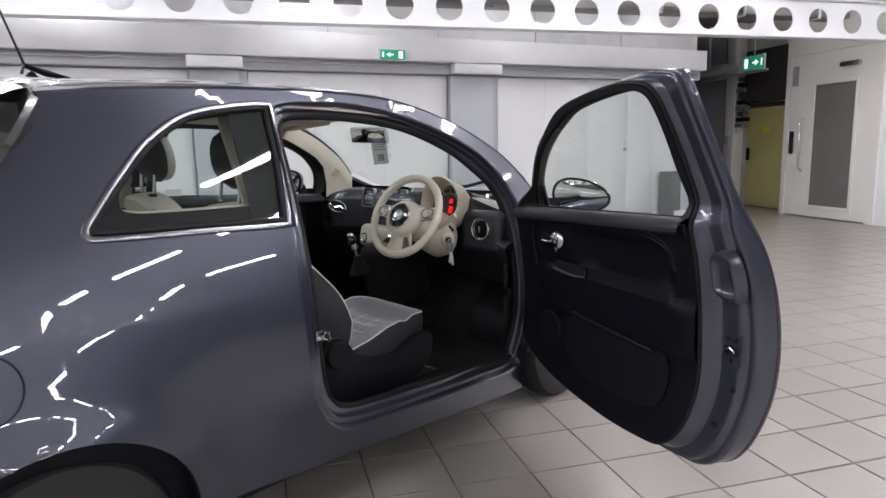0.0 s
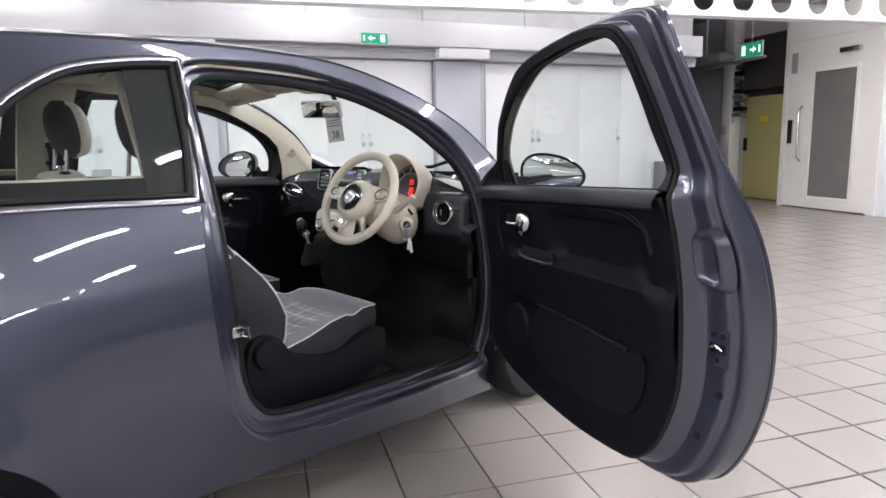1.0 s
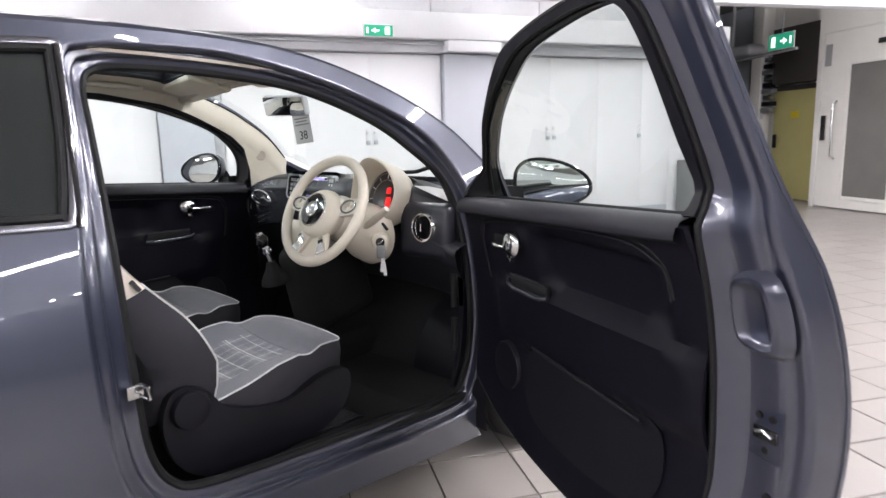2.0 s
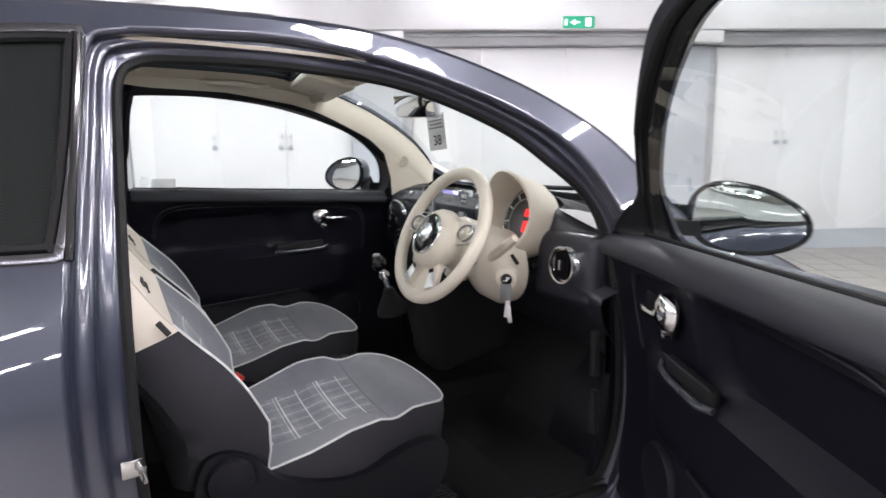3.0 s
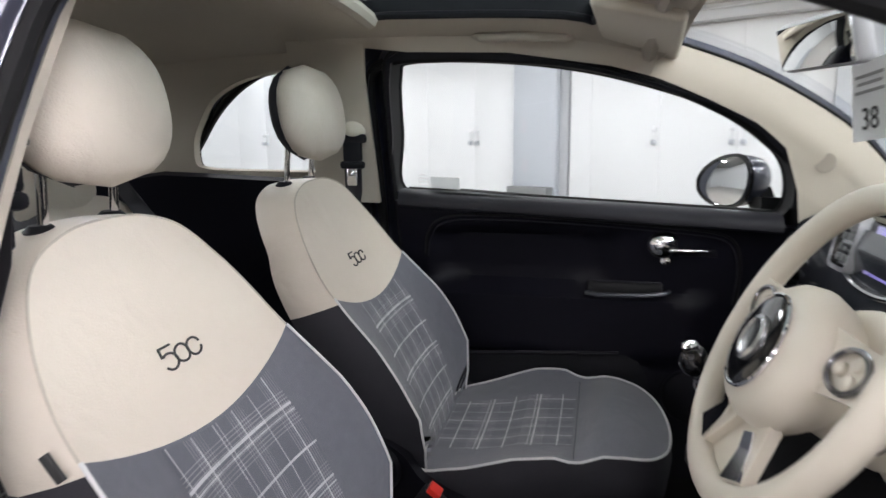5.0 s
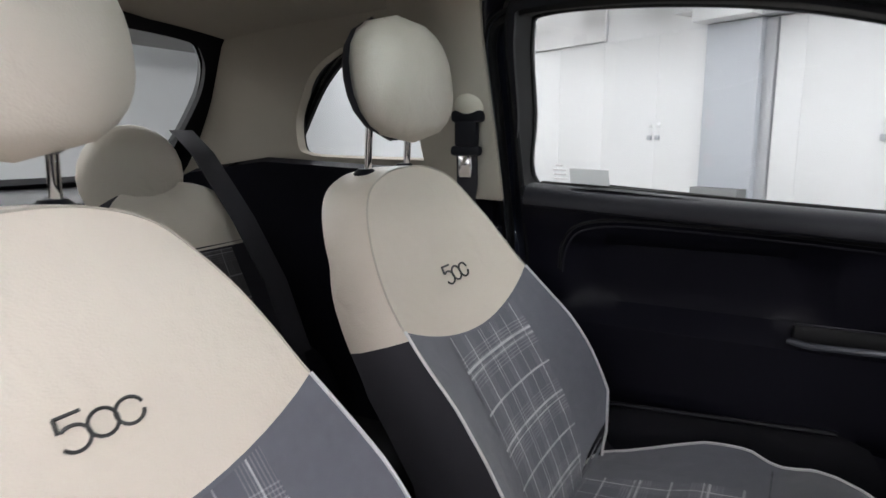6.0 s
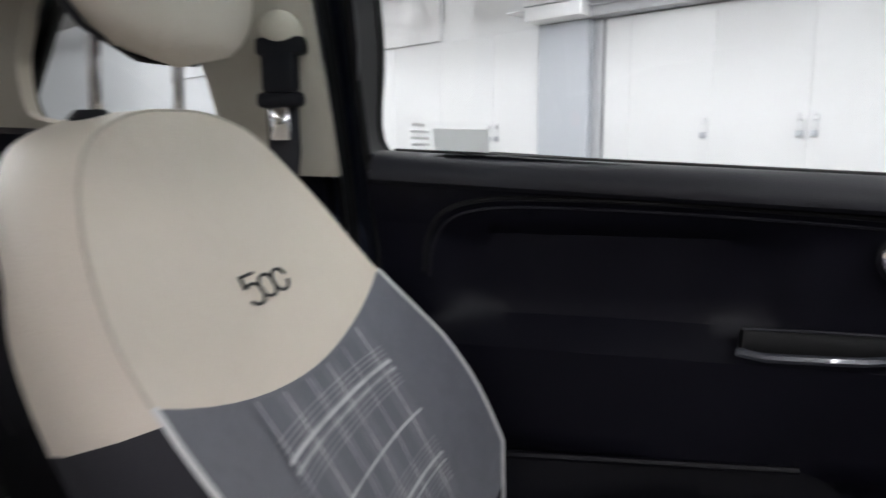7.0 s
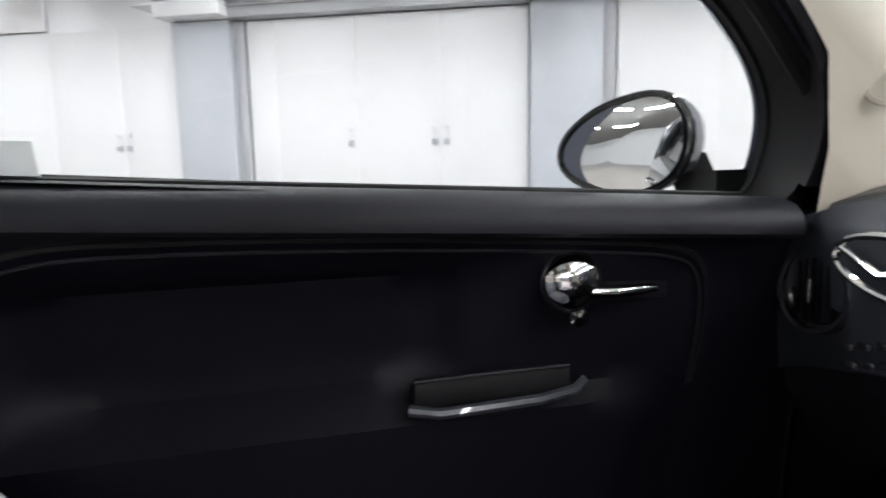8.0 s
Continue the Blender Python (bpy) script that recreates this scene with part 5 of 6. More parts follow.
def front_seat(x, dz, label):
    m = pose(x, 0, dz + 0.9, 0, 2.5, 0) @ Matrix.Translation((0, 0, -0.9))
    # the dark shell: sides below the leather, and the rear face
    front = along(BACK, back_f)

    def ring(d, w, h):
        return [Vector((p.x * w, p.y - d * (1 + 0.75 * max(0.0, min(1.0, (1.04 - p.z) / 0.2))), p.z - h * max(0, (p.z - 0.9)))) for p in front]
    rings = [ring(0.0, 1.0, 0), ring(0.03, 1.035, 0.0), ring(0.075, 1.03, 0.01), ring(0.10, 0.97, 0.03), ring(0.115, 0.80, 0.08)]
    bm = loft(rings, True, False)
    bm.faces.new([v for v in bm.verts][-len(front):])
    geom = list(bm.verts) + list(bm.edges) + list(bm.faces)
    r = bmesh.ops.bisect_plane(bm, geom=geom, plane_co=(0, 0.80, 0.932), plane_no=(0, -0.33, 0.94))
    top_bm = bm.copy()
    bmesh.ops.delete(bm, geom=[f for f in bm.faces if (f.calc_center_median() - Vector((0, 0.80, 0.932))).dot(Vector((0, -0.33, 0.94))) > 0], context="FACES")
    bmesh.ops.delete(top_bm, geom=[f for f in top_bm.faces if (f.calc_center_median() - Vector((0, 0.80, 0.932))).dot(Vector((0, -0.33, 0.94))) < 0], context="FACES")
    e = part("front_seat", bm, M_DARKCLOTH, car, label)
    e.matrix_basis = m
    part("backrest_side", top_bm, M_BEIGE, e, "ivory leather side of the backrest")
    part("backrest_leather", sheet(cut(BACK, True), back_f, (), 0.025), M_BEIGE, e, "ivory leather upper backrest")
    part("backrest_cloth", sheet(cut(BACK, False), back_f, (), 0.025), M_FABRIC, e, "grey cloth lower backrest")
    ins = [(u, seam(u) - 0.004) for u in np.linspace(-0.132, 0.132, 12)] + [(0.138, 0.80), (0.132, 0.66), (0.105, 0.545), (-0.105, 0.545), (-0.132, 0.66), (-0.138, 0.80)]
    part("backrest_insert", sheet(ins, lambda u, v: Vector(back_f(u, v)) + Vector((0, 0.003, 0.0015)), (), 0.03), M_PLAID_BACK, e, "grey check cloth insert")
    pip = [p for p in BACK if p[1] < seam(p[0]) + 0.004]
    for sg in (1, -1):
        q = sorted([p for p in pip if p[0] * sg > 0.05], key=lambda p: p[1])
        part("piping", tube([Vector(back_f(p[0], p[1])) + Vector((0, 0.002, 0)) for p in q], 0.0028, 6), M_PIPING, e, "white piping")
        q2 = sorted([p for p in BACK if p[1] > seam(p[0]) - 0.004 and p[0] * sg >= 0], key=lambda p: p[1] - 0.3 * abs(p[0]))
        part("seam", tube([Vector(back_f(p[0], p[1])) for p in q2], 0.0018, 5), M_LINER, e)
    # cushion
    rim = along(CUSH, cush_f)
    part("cushion_cloth", sheet(CUSH, cush_f, (), 0.022), M_FABRIC, e, "grey cloth seat cushion")
    insc = [(-0.12, 1.0), (0.12, 1.0), (0.135, 1.12), (0.135, 1.26), (0.13, 1.312), (-0.13, 1.312), (-0.135, 1.26), (-0.135, 1.12)]
    part("cushion_insert", sheet(insc, lambda u, v: Vector(cush_f(u, v)) + Vector((0, 0, 0.002)), (), 0.025), M_PLAID_SEAT, e, "grey check cloth insert")
    part("cushion_piping", tube([p + Vector((0, 0, 0.001)) for p in rim], 0.0029, 6, closed=True), M_PIPING, e, "white piping")
    part("cushion_seam", tube([Vector(cush_f(u, 1.320)) for u in np.linspace(-0.205, 0.205, 18)], 0.0012, 5), M_DARKCLOTH, e)
    sk = loft([[p for p in rim], [Vector((p.x * 1.02, 1.27 + (p.y - 1.27) * 1.02, p.z - 0.04)) for p in rim], [Vector((p.x * 1.0, 1.27 + (p.y - 1.27) * 0.99, p.z * 0.35 + 0.29)) for p in rim], [Vector((p.x * 0.93, 1.27 + (p.y - 1.27) * 0.93, 0.46)) for p in rim]], True, False)
    part("cushion_side", sk, M_DARKCLOTH, e, "dark cloth sides of the cushion")
    part("seat_rail", rbox((0.40, 0.50, 0.10), 0.02, Matrix.Translation((0, 1.2, 0.40))), M_BLACK, e)
    for sg in (1, -1):
        prof = spline([(0.905, 0.655), (0.965, 0.625), (1.03, 0.555), (1.2, 0.515), (1.36, 0.560), (1.45, 0.550), (1.45, 0.46), (1.38, 0.39), (1.25, 0.36), (1.0, 0.36), (0.88, 0.42), (0.835, 0.54), (0.855, 0.635)], 5, True)
        part("side_cover", sheet(prof, lambda u, v: (0.262, u, v), (), 0.05, 0.03) if sg > 0 else mirrored(sheet(prof, lambda u, v: (0.262, u, v), (), 0.05, 0.03)), M_BLACK, e, "black plastic seat side cover")
        part("recliner", lathe([(0, 0), (0.052, 0), (0.056, 0.006), (0.05, 0.018), (0.02, 0.022), (0, 0.022)], 24, axis_pose((sg * 0.262, 0.910, 0.590), (sg, 0, 0))), M_BLACK, e)
    # headrest
    rings = []
    for t in np.linspace(-1, 1, 15):
        k = math.sqrt(max(0.0, 1 - abs(t) ** 2.6))
        rings.append([Vector((0.138 * k * (abs(math.cos(a)) ** 0.8) * (1 if math.cos(a) > 0 else -1), 0.680 - 0.014 * t + (0.052 * k + 0.004) * (abs(math.sin(a)) ** 0.85) * (1 if math.sin(a) > 0 else -1), 1.338 + 0.112 * t)) for a in np.linspace(0, 2 * math.pi, 28, endpoint=False)])
    h = part("headrest", loft(rings), M_BEIGE, e, "round ivory leather headrest")
    rings = []
    for t in np.linspace(-0.95, 0.95, 9):
        k = math.sqrt(max(0.02, 1 - abs(t) ** 2.4))
        rings.append([Vector((0.1435 * k * math.cos(a), 0.669 - 0.014 * t - 0.060 * k * math.sin(a), 1.338 + 0.113 * t)) for a in np.linspace(0.0, math.pi, 19)])
    part("headrest_back", loft(rings, closed=False), M_DARKCLOTH, h, "black rear shell of the headrest")
    for sx in (-0.065, 0.065):
        part("headrest_post", tube([(sx, 0.618, 1.10), (sx, 0.638, 1.18), (sx, 0.65, 1.30)], 0.0068, 10), M_CHROME, h, "chrome headrest post")
        part("post_collar", lathe([(0, 0), (0.02, 0), (0.022, 0.006), (0.014, 0.014), (0, 0.014)], 14, Matrix.Translation((sx, 0.632, 1.168))), M_BLACK, h)
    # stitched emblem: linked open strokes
    lift_ = Vector((0, 0.0015, 0.001))
    strokes = [[(0.042, 1.006), (0.018, 1.006)], [(0.042, 1.006), (0.0425, 0.9935)]]
    for k, (a0, a1) in enumerate(((2.3, -2.6), (math.pi, -math.pi), (0.28, 2 * math.pi - 0.28))):
        strokes.append([(0.030 - 0.0275 * k - 0.0145 * math.cos(a), (0.989 if k else 0.9862) + (0.0115 if k else 0.0105) * math.sin(a)) for a in np.linspace(a0, a1, 18)])
    for q in strokes:
        part("emblem_stroke", tube([Vector(back_f(*p)) + lift_ for p in q], 0.0019, 5), M_INK, e, "dark stitched stroke")
    part("seat_tag", rbox((0.006, 0.012, 0.035), 0.001, pose((0.254 if x > 0 else -0.254), 0.800, 0.955, 35, 0, 0)), M_INK, e, "small black side tag")
    return e


front_seat(0.354, 0.0, "dark cloth and ivory leather driver's seat")
front_seat(-0.335, 0.015, "dark cloth and ivory leather passenger seat")

# buckles between the seats
for y, x, z in ((1.035, -0.048, 0.532), (1.018, 0.066, 0.520)):
    bk = part("belt_buckle", rbox((0.030, 0.058, 0.10), 0.007, pose(x, y - 0.012, z, -35, 0, 0)), M_BLACK, car, "black belt buckle")
    part("release_button", rbox((0.032, 0.030, 0.014), 0.003, pose(x, y + 0.012, z + 0.046, -35, 0, 0)), M_RED, bk, "red release button")
    part("belt_stalk", tube([(x, y - 0.03, z - 0.04), (x, y - 0.06, z - 0.09), (x, y - 0.07, z - 0.13)], 0.012, 8), M_BLACK, bk)
b = rbox((0.12, 0.40, 0.10), 0.02, Matrix.Translation((0, 1.15, 0.45)))
part("centre_tray", b, M_BLACK, car)

# rear seat: two places
for s in (1, -1):
    pf = [(0.50, 0.60), (0.10, 0.56)]

    def rb(u, v, s=s):
        y = float(np.interp(v, [0.5, 0.7, 0.95, 1.08, 1.16], [0.26, 0.20, 0.08, 0.03, -0.01]))
        return (s * 0.30 + u, y + 0.02 * (1 - (u / 0.26) ** 2), v)
    ro = spline([(-0.22, 0.52), (0, 0.51), (0.22, 0.52), (0.25, 0.7), (0.23, 0.92), (0.17, 1.08), (0.08, 1.14), (-0.08, 1.14), (-0.17, 1.08), (-0.23, 0.92), (-0.25, 0.7)], 5, True)
    front = along(ro, rb)
    r = part("rear_seat", loft([front, [p + Vector((0, -0.05, 0)) for p in front], [p + Vector((0, -0.11, -0.01)) for p in front]], True, True), M_DARKCLOTH, car, "rear seat with ivory top and check cloth")
    lo = [p for p in ro if p[1] < 0.985]
    up = [p for p in ro if p[1] >= 0.985]
    up.sort(key=lambda p: math.atan2(p[1] - 1.0, p[0]))
    part("backrest_leather", sheet([(-0.212, 0.985), (0.212, 0.985)] + up, lambda u, v: Vector(rb(u, v)) + Vector((0, 0.004, 0)), (), 0.04), M_BEIGE, r, "ivory leather upper backrest")
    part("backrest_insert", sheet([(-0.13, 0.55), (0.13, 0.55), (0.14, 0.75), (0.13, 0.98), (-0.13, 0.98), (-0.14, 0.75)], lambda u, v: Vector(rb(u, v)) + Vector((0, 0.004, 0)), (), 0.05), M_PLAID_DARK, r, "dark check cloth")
    part("headrest", ball(1.0, Matrix.Translation((s * 0.252, -0.025, 1.162)) @ Matrix.Diagonal((0.130, 0.064, 0.118, 1))), M_BEIGE, r, "round ivory headrest")
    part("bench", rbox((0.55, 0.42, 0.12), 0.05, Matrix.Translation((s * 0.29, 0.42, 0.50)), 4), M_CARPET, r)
    part("rear_belt", loft([[Vector((s * (x - 0.036), y, z)), Vector((s * (x + 0.036), y, z)), Vector((s * (x + 0.036), y - 0.004, z)), Vector((s * (x - 0.036), y - 0.004, z))] for x, y, z in ((0.47, -0.12, 1.27), (0.46, -0.03, 1.21), (0.455, 0.11, 1.05), (0.455, 0.21, 0.90), (0.47, 0.27, 0.72))]), M_DARKCLOTH, r, "black belt over the seat's shoulder")
part("parcel_shelf", rbox((1.16, 0.40, 0.025), 0.01, pose(0, -0.36, 1.10, -4, 0, 0)), M_BLACK, car, "black parcel shelf")

# ---- dashboard ----
def dash(u, v):
    """Across the car, and along the section from the windscreen round to the knees."""
    sec = [(2.20, 1.065), (2.03, 1.132), (1.90, 1.150), (1.845, 1.135), (1.825, 1.09), (1.835, 1.0), (1.86, 0.90), (1.93, 0.80), (2.02, 0.70)]
    k = [i / (len(sec) - 1) for i in range(len(sec))]
    y = float(np.interp(v, k, [p[0] for p in sec]))
    z = float(np.interp(v, k, [p[1] for p in sec]))
    e = (abs(u) / 0.70) ** 2
    q = max(0.0, min(1.0, (v - 0.2) / 0.12)) * max(0.0, min(1.0, (0.74 - v) / 0.10))
    y += 0.125 * q * math.exp(-(((u - 0.335) / 0.115) ** 6))
    g = max(0.0, min(1.0, (u - 0.38) / 0.22))
    g = g * g * (3 - 2 * g) * max(0.0, min(1.0, (z - 0.97) / 0.08))
    return (u, y + 0.03 * e - 0.015 + 0.10 * g, z - 0.075 * e * e - 0.055 * g)


rows = [[Vector(dash(u, v)) for u in np.linspace(-0.715, 0.715, 73)] for v in np.linspace(0, 1, 41)]
db = part("dashboard", loft(rows, closed=False), M_DASH, car, "black soft dashboard", 60)
fr = loft([[Vector(dash(u, v)) + Vector((0, -0.012, 0)) for u in np.linspace(-0.69, 0.40, 60)] for v in np.linspace(0.40, 0.72, 15)], closed=False)
part("fascia", fr, M_FASCIA, db, "dark glossy fascia strip")


def vent(x, z, y):
    m = axis_pose((x, y, z), (0, -1, 0.05))
    v = part("air_vent", lathe([(0.0, 0.004), (0.046, 0.004), (0.048, 0.014), (0.053, 0.015), (0.055, 0.0), (0.055, -0.02)], 32, m), M_CHROME, db, "round air vent with a bright ring")
    part("vent_core", lathe([(0.0, 0.006), (0.042, 0.006), (0.045, 0.0)], 28, m), M_GLOSSBLACK, v)
    for k in (-0.022, -0.011, 0, 0.011, 0.022):
        part("vent_slat", rbox((0.003, 2 * math.sqrt(0.041 ** 2 - k * k), 0.012), 0.001, m @ Matrix.Translation((k, 0, 0.010))), M_BLACK, v)
    part("vent_tab", rbox((0.008, 0.03, 0.008), 0.002, m @ Matrix.Translation((0, 0, 0.017))), M_CHROME, v)


vent(0.585, 0.968, 1.842)
vent(-0.60, 0.985, 1.835)
part("vent_panel", rbox((0.245, 0.07, 0.21), 0.034, pose(0.558, 1.886, 0.950, -4, 0, 6), 5), M_VENTPANEL, db, "dark satin vent surround")
part("dash_end", rbox((0.07, 0.12, 0.20), 0.03, pose(0.690, 2.005, 0.94, 0, 0, 0), 3), M_BLACK, db)
part("dash_end", rbox((0.10, 0.16, 0.24), 0.03, pose(-0.715, 1.90, 1.02, 0, 0, 0), 3), M_BLACK, db)
# screen and its controls
sb = part("screen_housing", rbox((0.38, 0.05, 0.135), 0.04, pose(-0.075, 1.840, 1.092, -12, 0, 0), 5), M_GLOSSBLACK, db, "gloss black screen housing")
part("screen", rbox((0.115, 0.006, 0.085), 0.002, pose(-0.042, 1.812, 1.097, -12, 0, 0)), M_SCREEN, sb, "lit screen with a violet picture")
for x, w, cols in ((-0.190, 0.095, 3), (0.072, 0.058, 2)):
    pm = pose(x, 1.813, 1.094, -12, 0, 0)
    pad = part("key_pad", rbox((w, 0.010, 0.108), 0.022 if cols == 3 else 0.012, pm, 3), M_SILVER, sb, "silver framed key pad")
    part("pad_face", rbox((w - 0.016, 0.004, 0.092), 0.012 if cols == 3 else 0.006, pm @ Matrix.Translation((0, -0.005, 0)), 2), M_GLOSSBLACK if cols == 3 else M_GREYBOX, pad)
    for i in range(cols):
        for j in range(4):
            part("key", rbox(((w - 0.03) / cols - 0.004, 0.004, 0.014), 0.002, pm @ Matrix.Translation(((i - (cols - 1) / 2) * (w - 0.024) / cols, -0.008, 0.020 * (j - 1.5)))), M_GREYBOX if cols == 3 else M_SILVER, pad)
part("housing_rim", tube([pose(-0.075, 1.818, 1.090, -12, 0, 0) @ V(0.185 * math.cos(a), -0.004, 0.066 * math.sin(a)) for a in np.linspace(math.pi * 1.02, math.pi * 1.98, 24)], 0.005, 8), M_CHROME, sb, "bright lower rim")
clim = part("climate_panel", rbox((0.32, 0.10, 0.125), 0.035, pose(-0.07, 1.795, 0.885, -14, 0, 0), 5), M_IVORY, db, "ivory climate control panel")
for k in (-0.105, 0.0, 0.105):
    km = axis_pose((-0.07 + k, 1.752, 0.875), (0, -0.97, 0.24))
    kn = part("climate_knob", lathe([(0.030, -0.01), (0.030, 0.010), (0.026, 0.014), (0.020, 0.012), (0, 0.012)], 24, km), M_CHROME, clim, "chrome ringed knob")
    part("knob_face", lathe([(0.020, 0.0125), (0.018, 0.017), (0, 0.018)], 20, km), M_IVORY, kn)
for i in range(3):
    for j in range(2):
        part("switch", rbox((0.016, 0.006, 0.009), 0.002, pose(-0.537 + 0.022 * i + 0.006 * j, 1.815, 0.934 + 0.006 * i - 0.020 * j, -6, 0, 0)), M_CHROME, db, "small bright button")
bo = pose(-0.465, 1.796, 1.034, -4, 8, 0)
bd = part("badge", tube([bo @ V(0.080 * math.cos(a), 0, 0.032 * math.sin(a)) for a in np.linspace(0, 2 * math.pi, 32, endpoint=False)], 0.0045, 8, closed=True), M_CHROME, db, "oval chrome trim on the dashboard")
part("badge_bar", tube([bo @ V(-0.074, 0, 0.006), bo @ V(-0.02, -0.002, -0.010), bo @ V(0.03, -0.002, 0.006), bo @ V(0.073, 0, -0.004)], 0.004, 8), M_CHROME, bd)
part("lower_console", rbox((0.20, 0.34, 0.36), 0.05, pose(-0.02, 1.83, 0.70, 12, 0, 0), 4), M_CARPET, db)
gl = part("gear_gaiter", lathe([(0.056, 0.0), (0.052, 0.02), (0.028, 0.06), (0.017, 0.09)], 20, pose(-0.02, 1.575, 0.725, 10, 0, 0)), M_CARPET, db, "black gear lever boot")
part("gear_stick", tube([(-0.02, 1.565, 0.80), (-0.02, 1.54, 0.87)], 0.009, 10), M_CHROME, gl, "chrome gear stick")
part("gear_knob", ball(1.0, Matrix.Translation((-0.02, 1.525, 0.905)) @ Matrix.Diagonal((0.026, 0.026, 0.03, 1))), M_GLOSSBLACK, gl, "black gear knob with a bright top")
part("knob_cap", lathe([(0.016, 0), (0.012, 0.006), (0, 0.008)], 16, axis_pose((-0.02, 1.517, 0.931), (0, -0.3, 1))), M_CHROME, gl)
part("knob_collar", lathe([(0.017, 0), (0.019, 0.01), (0.014, 0.024)], 16, axis_pose((-0.02, 1.548, 0.852), (0, -0.35, 1))), M_CHROME, gl)
pp = sheet([(0.47, 0.33), (0.665, 0.34), (0.68, 0.12), (0.55, 0.09)], lambda u, v: Vector(dash(u, v)) + Vector((0, 0, 0.006)), (), 0.04, 0.002)
tagged(link_mesh("paper_sheet", pp, M_PAPER), "white paper sheet lying on the dashboard under the windscreen", "paper")
part("wiper", tube([Vector(top(-0.014)(u, v)) for u, v in ((0.86, 2.03), (0.62, 2.09), (0.35, 2.13), (-0.05, 2.15))], 0.009, 6), M_BLACK, car, "black wiper arm")

# instrument hood
AX = Vector((0, -0.93, 0.30)).normalized()
BC = Vector((0.351, 1.890, 1.060))
UPV = Vector((0, 0.30, 0.93)).normalized()
bm_ = Matrix.Translation(BC) @ Matrix(((1, UPV.x, AX.x, 0), (0, UPV.y, AX.y, 0), (0, UPV.z, AX.z, 0), (0, 0, 0, 1)))


def hood_ring(h, r):
    return [bm_ @ Vector((r * math.cos(a) * 1.02, r * math.sin(a), h + (0.048 * max(0.0, math.sin(a)) ** 1.5 if h > 0.02 else 0))) for a in np.linspace(0, 2 * math.pi, 48, endpoint=False)]


hd = part("instrument_hood", loft([hood_ring(-0.05, 0.085), hood_ring(-0.02, 0.108), hood_ring(0.02, 0.124), hood_ring(0.085, 0.129), hood_ring(0.095, 0.128), hood_ring(0.100, 0.123), hood_ring(0.095, 0.118), hood_ring(0.045, 0.110), hood_ring(-0.0, 0.104)], True, False), M_IVORY, db, "round ivory instrument hood")
part("dial", lathe([(0.0, 0.030), (0.103, 0.030), (0.108, 0.026)], 40, bm_), M_DIAL, hd, "dark round instrument dial")
for r_ in (0.066, 0.094):
    part("dial_ring", tube([bm_ @ V(r_ * math.cos(a), r_ * math.sin(a), 0.032) for a in np.linspace(0, 2 * math.pi, 40, endpoint=False)], 0.003, 6, closed=True), M_STEEL, hd)
part("warning_lights", rbox((0.026, 0.036, 0.004), 0.002, bm_ @ Matrix.Translation((0.024, -0.020, 0.033))), M_REDLIT, hd, "glowing red warning lights")
part("warning_lights", rbox((0.022, 0.024, 0.004), 0.002, bm_ @ Matrix.Translation((0.018, 0.024, 0.033))), M_REDLIT, hd)
for k in range(9):
    a = math.radians(220 - 32 * k)
    part("dial_mark", rbox((0.016, 0.003, 0.002), 0, bm_ @ Matrix.Rotation(a, 4, "Z") @ Matrix.Translation((0.081, 0, 0.032))), M_PAPER, hd)

# column and wheel
WC = Vector((0.314, 1.592, 1.041))
WA = Vector((0.043, -0.887, 0.459)).normalized()
wm = axis_pose(WC, WA)


def col_ring(p, rx, rz, up=0.0):
    return [p + Vector((rx * math.cos(a), 0, rz * math.sin(a))) for a in np.linspace(0, 2 * math.pi, 28, endpoint=False)]


cs = part("steering_column", loft([col_ring(V(0.312, 1.645, 1.018), 0.060, 0.055), col_ring(V(0.316, 1.67, 1.004), 0.084, 0.078), col_ring(V(0.344, 1.72, 0.957), 0.110, 0.112), col_ring(V(0.348, 1.77, 0.936), 0.117, 0.120), col_ring(V(0.346, 1.81, 0.930), 0.110, 0.112)]), M_IVORY, db, "ivory steering column shroud")
ik = axis_pose((0.466, 1.728, 0.919), (0.75, -0.66, 0))
ig = part("ignition_lock", lathe([(0.0, 0.010), (0.017, 0.010), (0.019, 0.016), (0.030, 0.012), (0.033, 0.0), (0.034, -0.03)], 28, ik), M_IVORY, cs, "ivory collar of the ignition lock")
part("lock_face", lathe([(0.0, 0.013), (0.0165, 0.013), (0.0175, 0.0)], 20, ik), M_GLOSSBLACK, ig, "black lock face")
part("lock_slot", rbox((0.024, 0.005, 0.006), 0.001, ik @ Matrix.Rotation(0.6, 4, "Z") @ Matrix.Translation((0, 0, 0.015))), M_CHROME, ig)
key = thing("car_key", "dark grey car key with metal tags hanging in the ignition lock", "key")
part("key_blade", rbox((0.012, 0.004, 0.03), 0.001, ik @ Matrix.Translation((0, 0, 0.022))), M_STEEL, key)
part("key_head", rbox((0.034, 0.011, 0.050), 0.005, pose(0.500, 1.702, 0.889, 6, 0, 42)), M_GREYBOX, key, "dark grey key head")
for j, (x, z) in enumerate(((0.497, 0.838), (0.508, 0.826))):
    part("key_tag", rbox((0.013, 0.003, 0.052), 0.001, pose(x, 1.708, z, 5, 8 - 14 * j, 42)), M_PIPING, key, "pale hanging key tag")
part("stalk", tube([(0.40, 1.70, 0.965), (0.455, 1.703, 0.995), (0.500, 1.708, 1.026), (0.528, 1.713, 1.046)], [0.012, 0.014, 0.014, 0.011], 12), M_IVORY, cs, "ivory column stalk")
